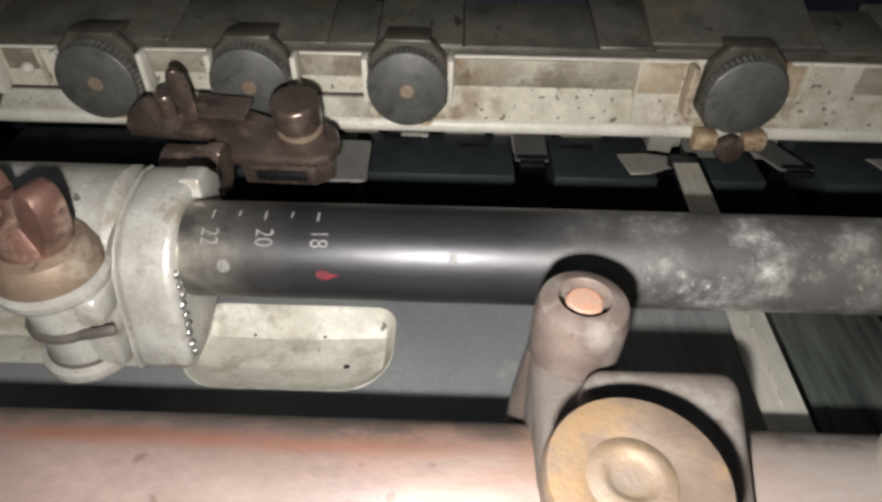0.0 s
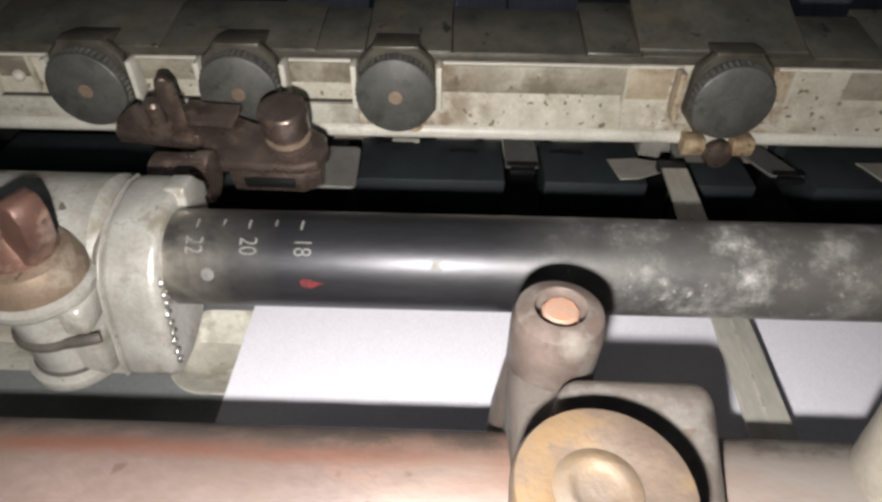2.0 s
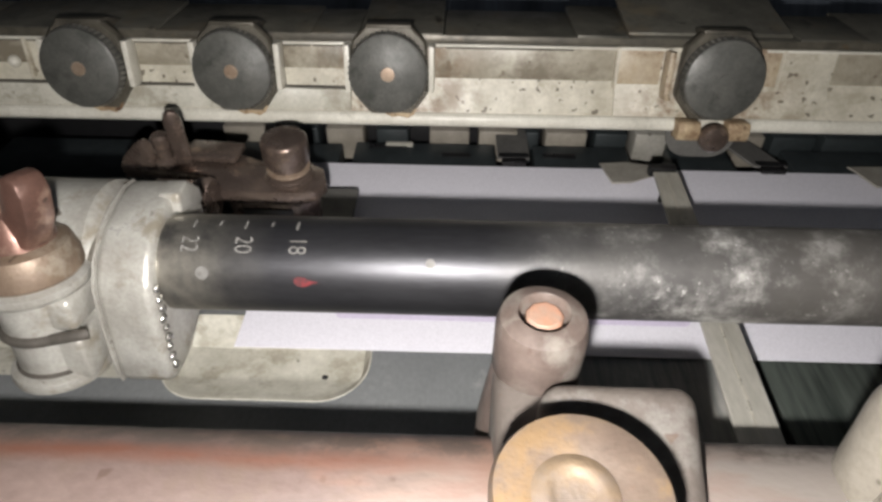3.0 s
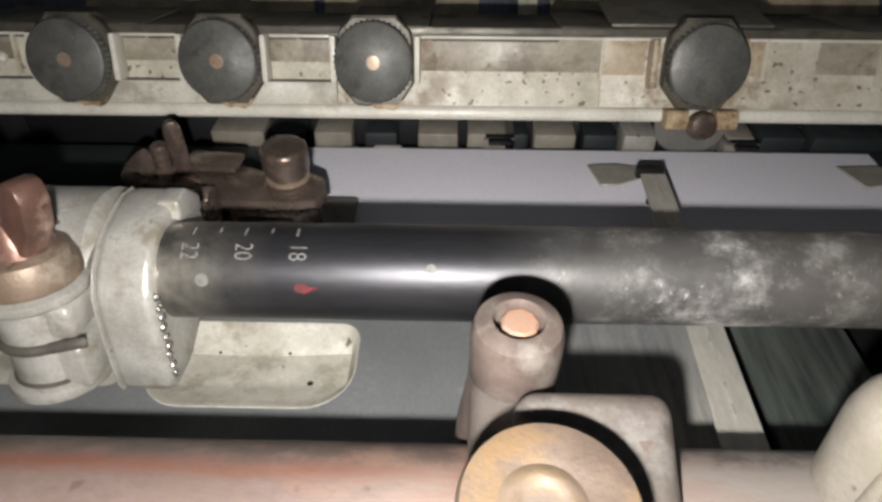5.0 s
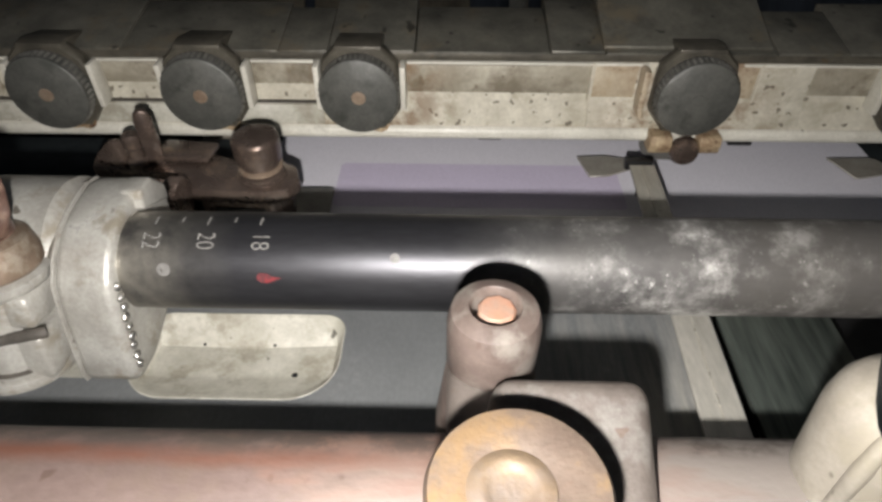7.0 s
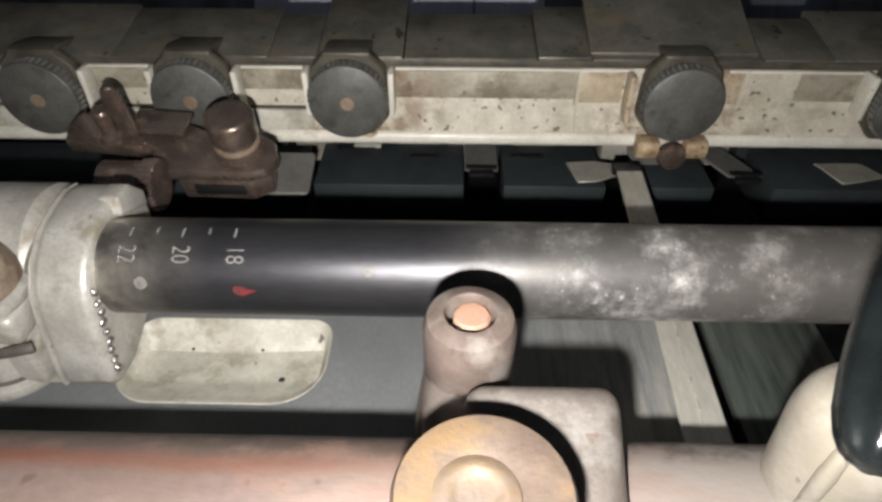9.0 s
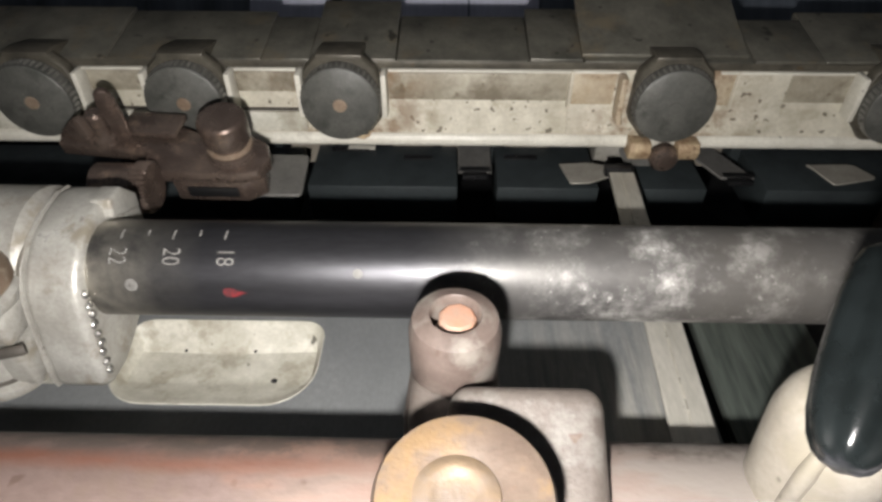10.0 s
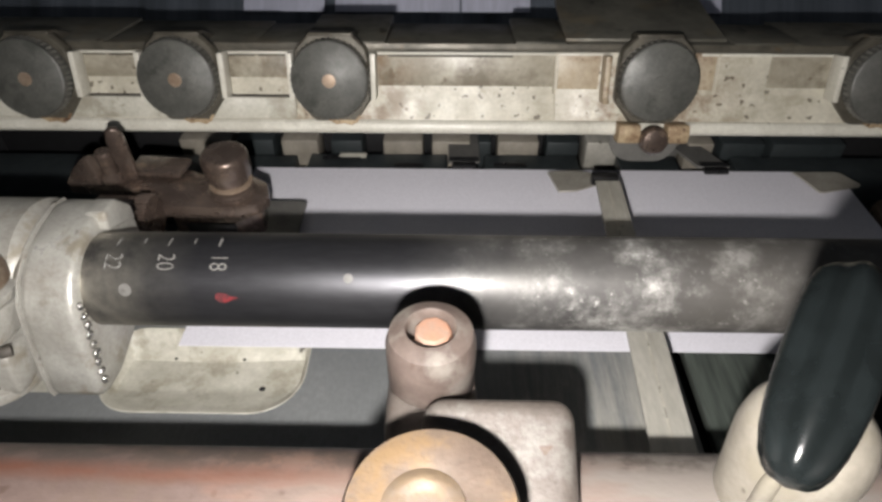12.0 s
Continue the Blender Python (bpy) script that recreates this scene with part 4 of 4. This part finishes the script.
part("stem", sweep([(0.1620, -0.0960, 0.1100), (0.1600, -0.0970, 0.1260), G0.lerp(G1, 0.65)], [0.006, 0.005, 0.004], 16), BAND, lever)

# ---- printing cylinder far behind ----
cyl_y, cyl_z, cyl_r = 0.50, -0.06, 0.15
drum = thing("printing_cylinder", "dark printing cylinder carrying pale sheets, turning behind the beam", "cylinder", Matrix.Translation((0, cyl_y, cyl_z)))
part("drum", bar_x(cyl_r, -0.54, 0.60, 0, 0, 72), CYLINDER, drum)
for x0, x1 in ((-0.13, -0.055), (-0.045, 0.070), (0.072, 0.135), (0.235, 0.31)):
    bm = bmesh.new()
    rows = [[bm.verts.new((x, (cyl_r + 0.002) * math.cos(radians(a)), (cyl_r + 0.002) * math.sin(radians(a)))) for x in (x0, x1)] for a in range(60, 181, 6)]
    for p, q in zip(rows, rows[1:]):
        bm.faces.new((p[0], p[1], q[1], q[0]))
    ext = bmesh.ops.extrude_face_region(bm, geom=bm.faces[:])
    for v in ext["geom"]:
        if isinstance(v, bmesh.types.BMVert):
            v.co.y, v.co.z = v.co.y * 1.003, v.co.z * 1.003
    part("carried_sheet", bm, LILAC, drum, "pale sheet carried on the cylinder")
for x0, x1, a0, a1, mat_ in ((-0.30, -0.09, 290, 345, RUST_BAR), (-0.08, 0.06, 295, 340, RUST_BAR), (0.096, 0.113, 322, 337, CREAM), (0.125, 0.24, 300, 345, RUST_BAR), (0.26, 0.42, 292, 330, RUST_BAR)):
    bm = bmesh.new()
    rows = [[bm.verts.new((x, (cyl_r + 0.004) * math.cos(radians(a)), (cyl_r + 0.004) * math.sin(radians(a)))) for x in (x0, x1)] for a in range(a0, a1 + 1, 3)]
    for p, q in zip(rows, rows[1:]):
        bm.faces.new((p[0], p[1], q[1], q[0]))
    ext = bmesh.ops.extrude_face_region(bm, geom=bm.faces[:])
    for v in ext["geom"]:
        if isinstance(v, bmesh.types.BMVert):
            v.co.y, v.co.z = v.co.y * 0.97, v.co.z * 0.97
    part("gripper_bar", bm, mat_, drum, "grimy gripper bar in the gap of the cylinder")
solid("rear_guard", box(-0.54, 0.60, 0.86, 0.88, -0.3, 0.6, 0.002), BLACK, "black rear guard plate of the press", "guard", "structure")

# ---- light of the hand-held camera ----
torch = solid("torch_light", lathe([(0.0040, -0.0004), (0.0040, 0.0)], 20), TORCH, "small round white torch light carried with the camera", "torch")


# ---- what moves ----
def motions():
    walk(torch, torch_rows())
    turn = [(0, 0), (2.1, 0), (2.3, 1.9), (2.5, 4.5), (2.7, 6.6), (3.0, 7.9), (3.3, 8.4), (4.2, 8.8), (5.0, 8.9), (6.8, 8.9), (7.2, 8.2), (7.6, 5.6), (8.0, 2.6), (8.4, 0.5), (8.7, 0),
            (10.8, 0), (11.0, 1.4), (11.2, 3.6), (11.4, 5.7), (11.6, 7.0), (11.8, 7.5), (12.0, 7.9)]
    slide = [(0, 0), (2.2, 0), (2.5, 1.4), (3.0, 2.3), (3.3, 3.2), (4.0, 6.4), (4.6, 9.2), (5.0, 10.5), (5.5, 12.0), (6.0, 12.2), (6.5, 11.5), (6.7, 8.8), (7.0, 3.5), (7.2, 1.4), (7.6, 0.2), (8.0, 0), (10.9, 0), (11.2, 0.9), (11.5, 2.1), (12.0, 2.9)]
    times = sorted({t for t, v in turn} | {t for t, v in slide})

    def val(rows, t):
        return float(np.interp(t, [r[0] for r in rows], [r[1] for r in rows]))

    for ob, gain in ((tube, 1.0), (housing, 0.0), (arm, 1.3)):
        walk(ob, [(t, pose(val(slide, t) / 1000, TY, TZ, -gain * val(turn, t))) for t in times])
    swing = [(0, 20), (2.3, 19.8), (2.5, 18.8), (2.7, 15.8), (3.0, 7.5), (3.2, 3.6), (3.4, 1.2), (3.7, 0), (6.1, 0), (6.3, 1.8), (6.5, 5.6), (6.7, 12.0), (6.85, 17.0), (7.0, 20.3), (7.2, 20.8), (7.6, 20.4), (8.8, 20), (11.0, 19.4), (11.3, 18.6), (11.5, 15.8), (11.8, 7.5), (12.0, 3.7)]
    walk(beam, [(t, pose(0, AY, AZ, a)) for t, a in swing])
    lead = [(0, -0.30), (1.2, -0.12), (1.6, -0.020), (1.7, 0.002), (1.8, 0.023), (2.0, 0.058), (2.2, 0.090), (2.4, 0.113), (2.5, 0.1230), (2.6, 0.1335), (2.7, 0.1445), (2.8, 0.1555), (2.9, 0.1670), (3.0, 0.1760), (3.1, 0.1835), (3.2, 0.1900), (3.6, 0.1980), (4.4, 0.2020), (6.4, 0.2020), (6.6, 0.206), (6.8, 0.235),
            (7.0, 0.270), (7.2, 0.306), (7.6, 0.38), (8.2, 0.46)]
    later = [(t + 8.8, y) for t, y in lead if t <= 2.5] + [(11.5, 0.1490), (11.6, 0.1575), (11.8, 0.1735), (12.0, 0.1855)]
    sheet_z = BZ + 0.0012
    walk(sheet_one, [(t, pose(0, y, sheet_z)) for t, y in lead] + [(12.0, pose(0, 0.46, sheet_z))])
    walk(sheet_two, [(0, pose(0, -0.49, sheet_z)), (6.0, pose(0, -0.485, sheet_z))] + [(t, pose(0, y, sheet_z)) for t, y in later])
    stop = [(0, 0.168), (2.1, 0.166), (2.3, 0.156), (2.5, 0.152), (2.7, 0.165), (2.9, 0.178), (3.1, 0.186), (3.5, 0.200), (4.2, 0.212), (6.2, 0.212), (6.8, 0.210), (7.4, 0.205), (8.2, 0.178), (8.8, 0.168), (10.9, 0.166), (11.1, 0.156), (11.3, 0.151), (11.5, 0.160), (11.7, 0.175), (11.9, 0.186), (12.0, 0.190)]
    walk(finger_one, [(t, pose(0.073, y, BZ + 0.0020)) for t, y in stop])
    walk(finger_two, [(t, pose(0.253, y - 0.004, BZ + 0.0020)) for t, y in stop])
    roll = [(0, 0), (2.0, -25), (3.4, -70), (4.4, -140), (5.2, -190), (6.2, -190), (7.0, -190), (7.8, -240), (8.4, -300), (9.0, -360), (11.0, -380), (12.0, -400)]
    walk(drum, [(t, pose(0, cyl_y, cyl_z, a)) for t, a in roll])


motions()
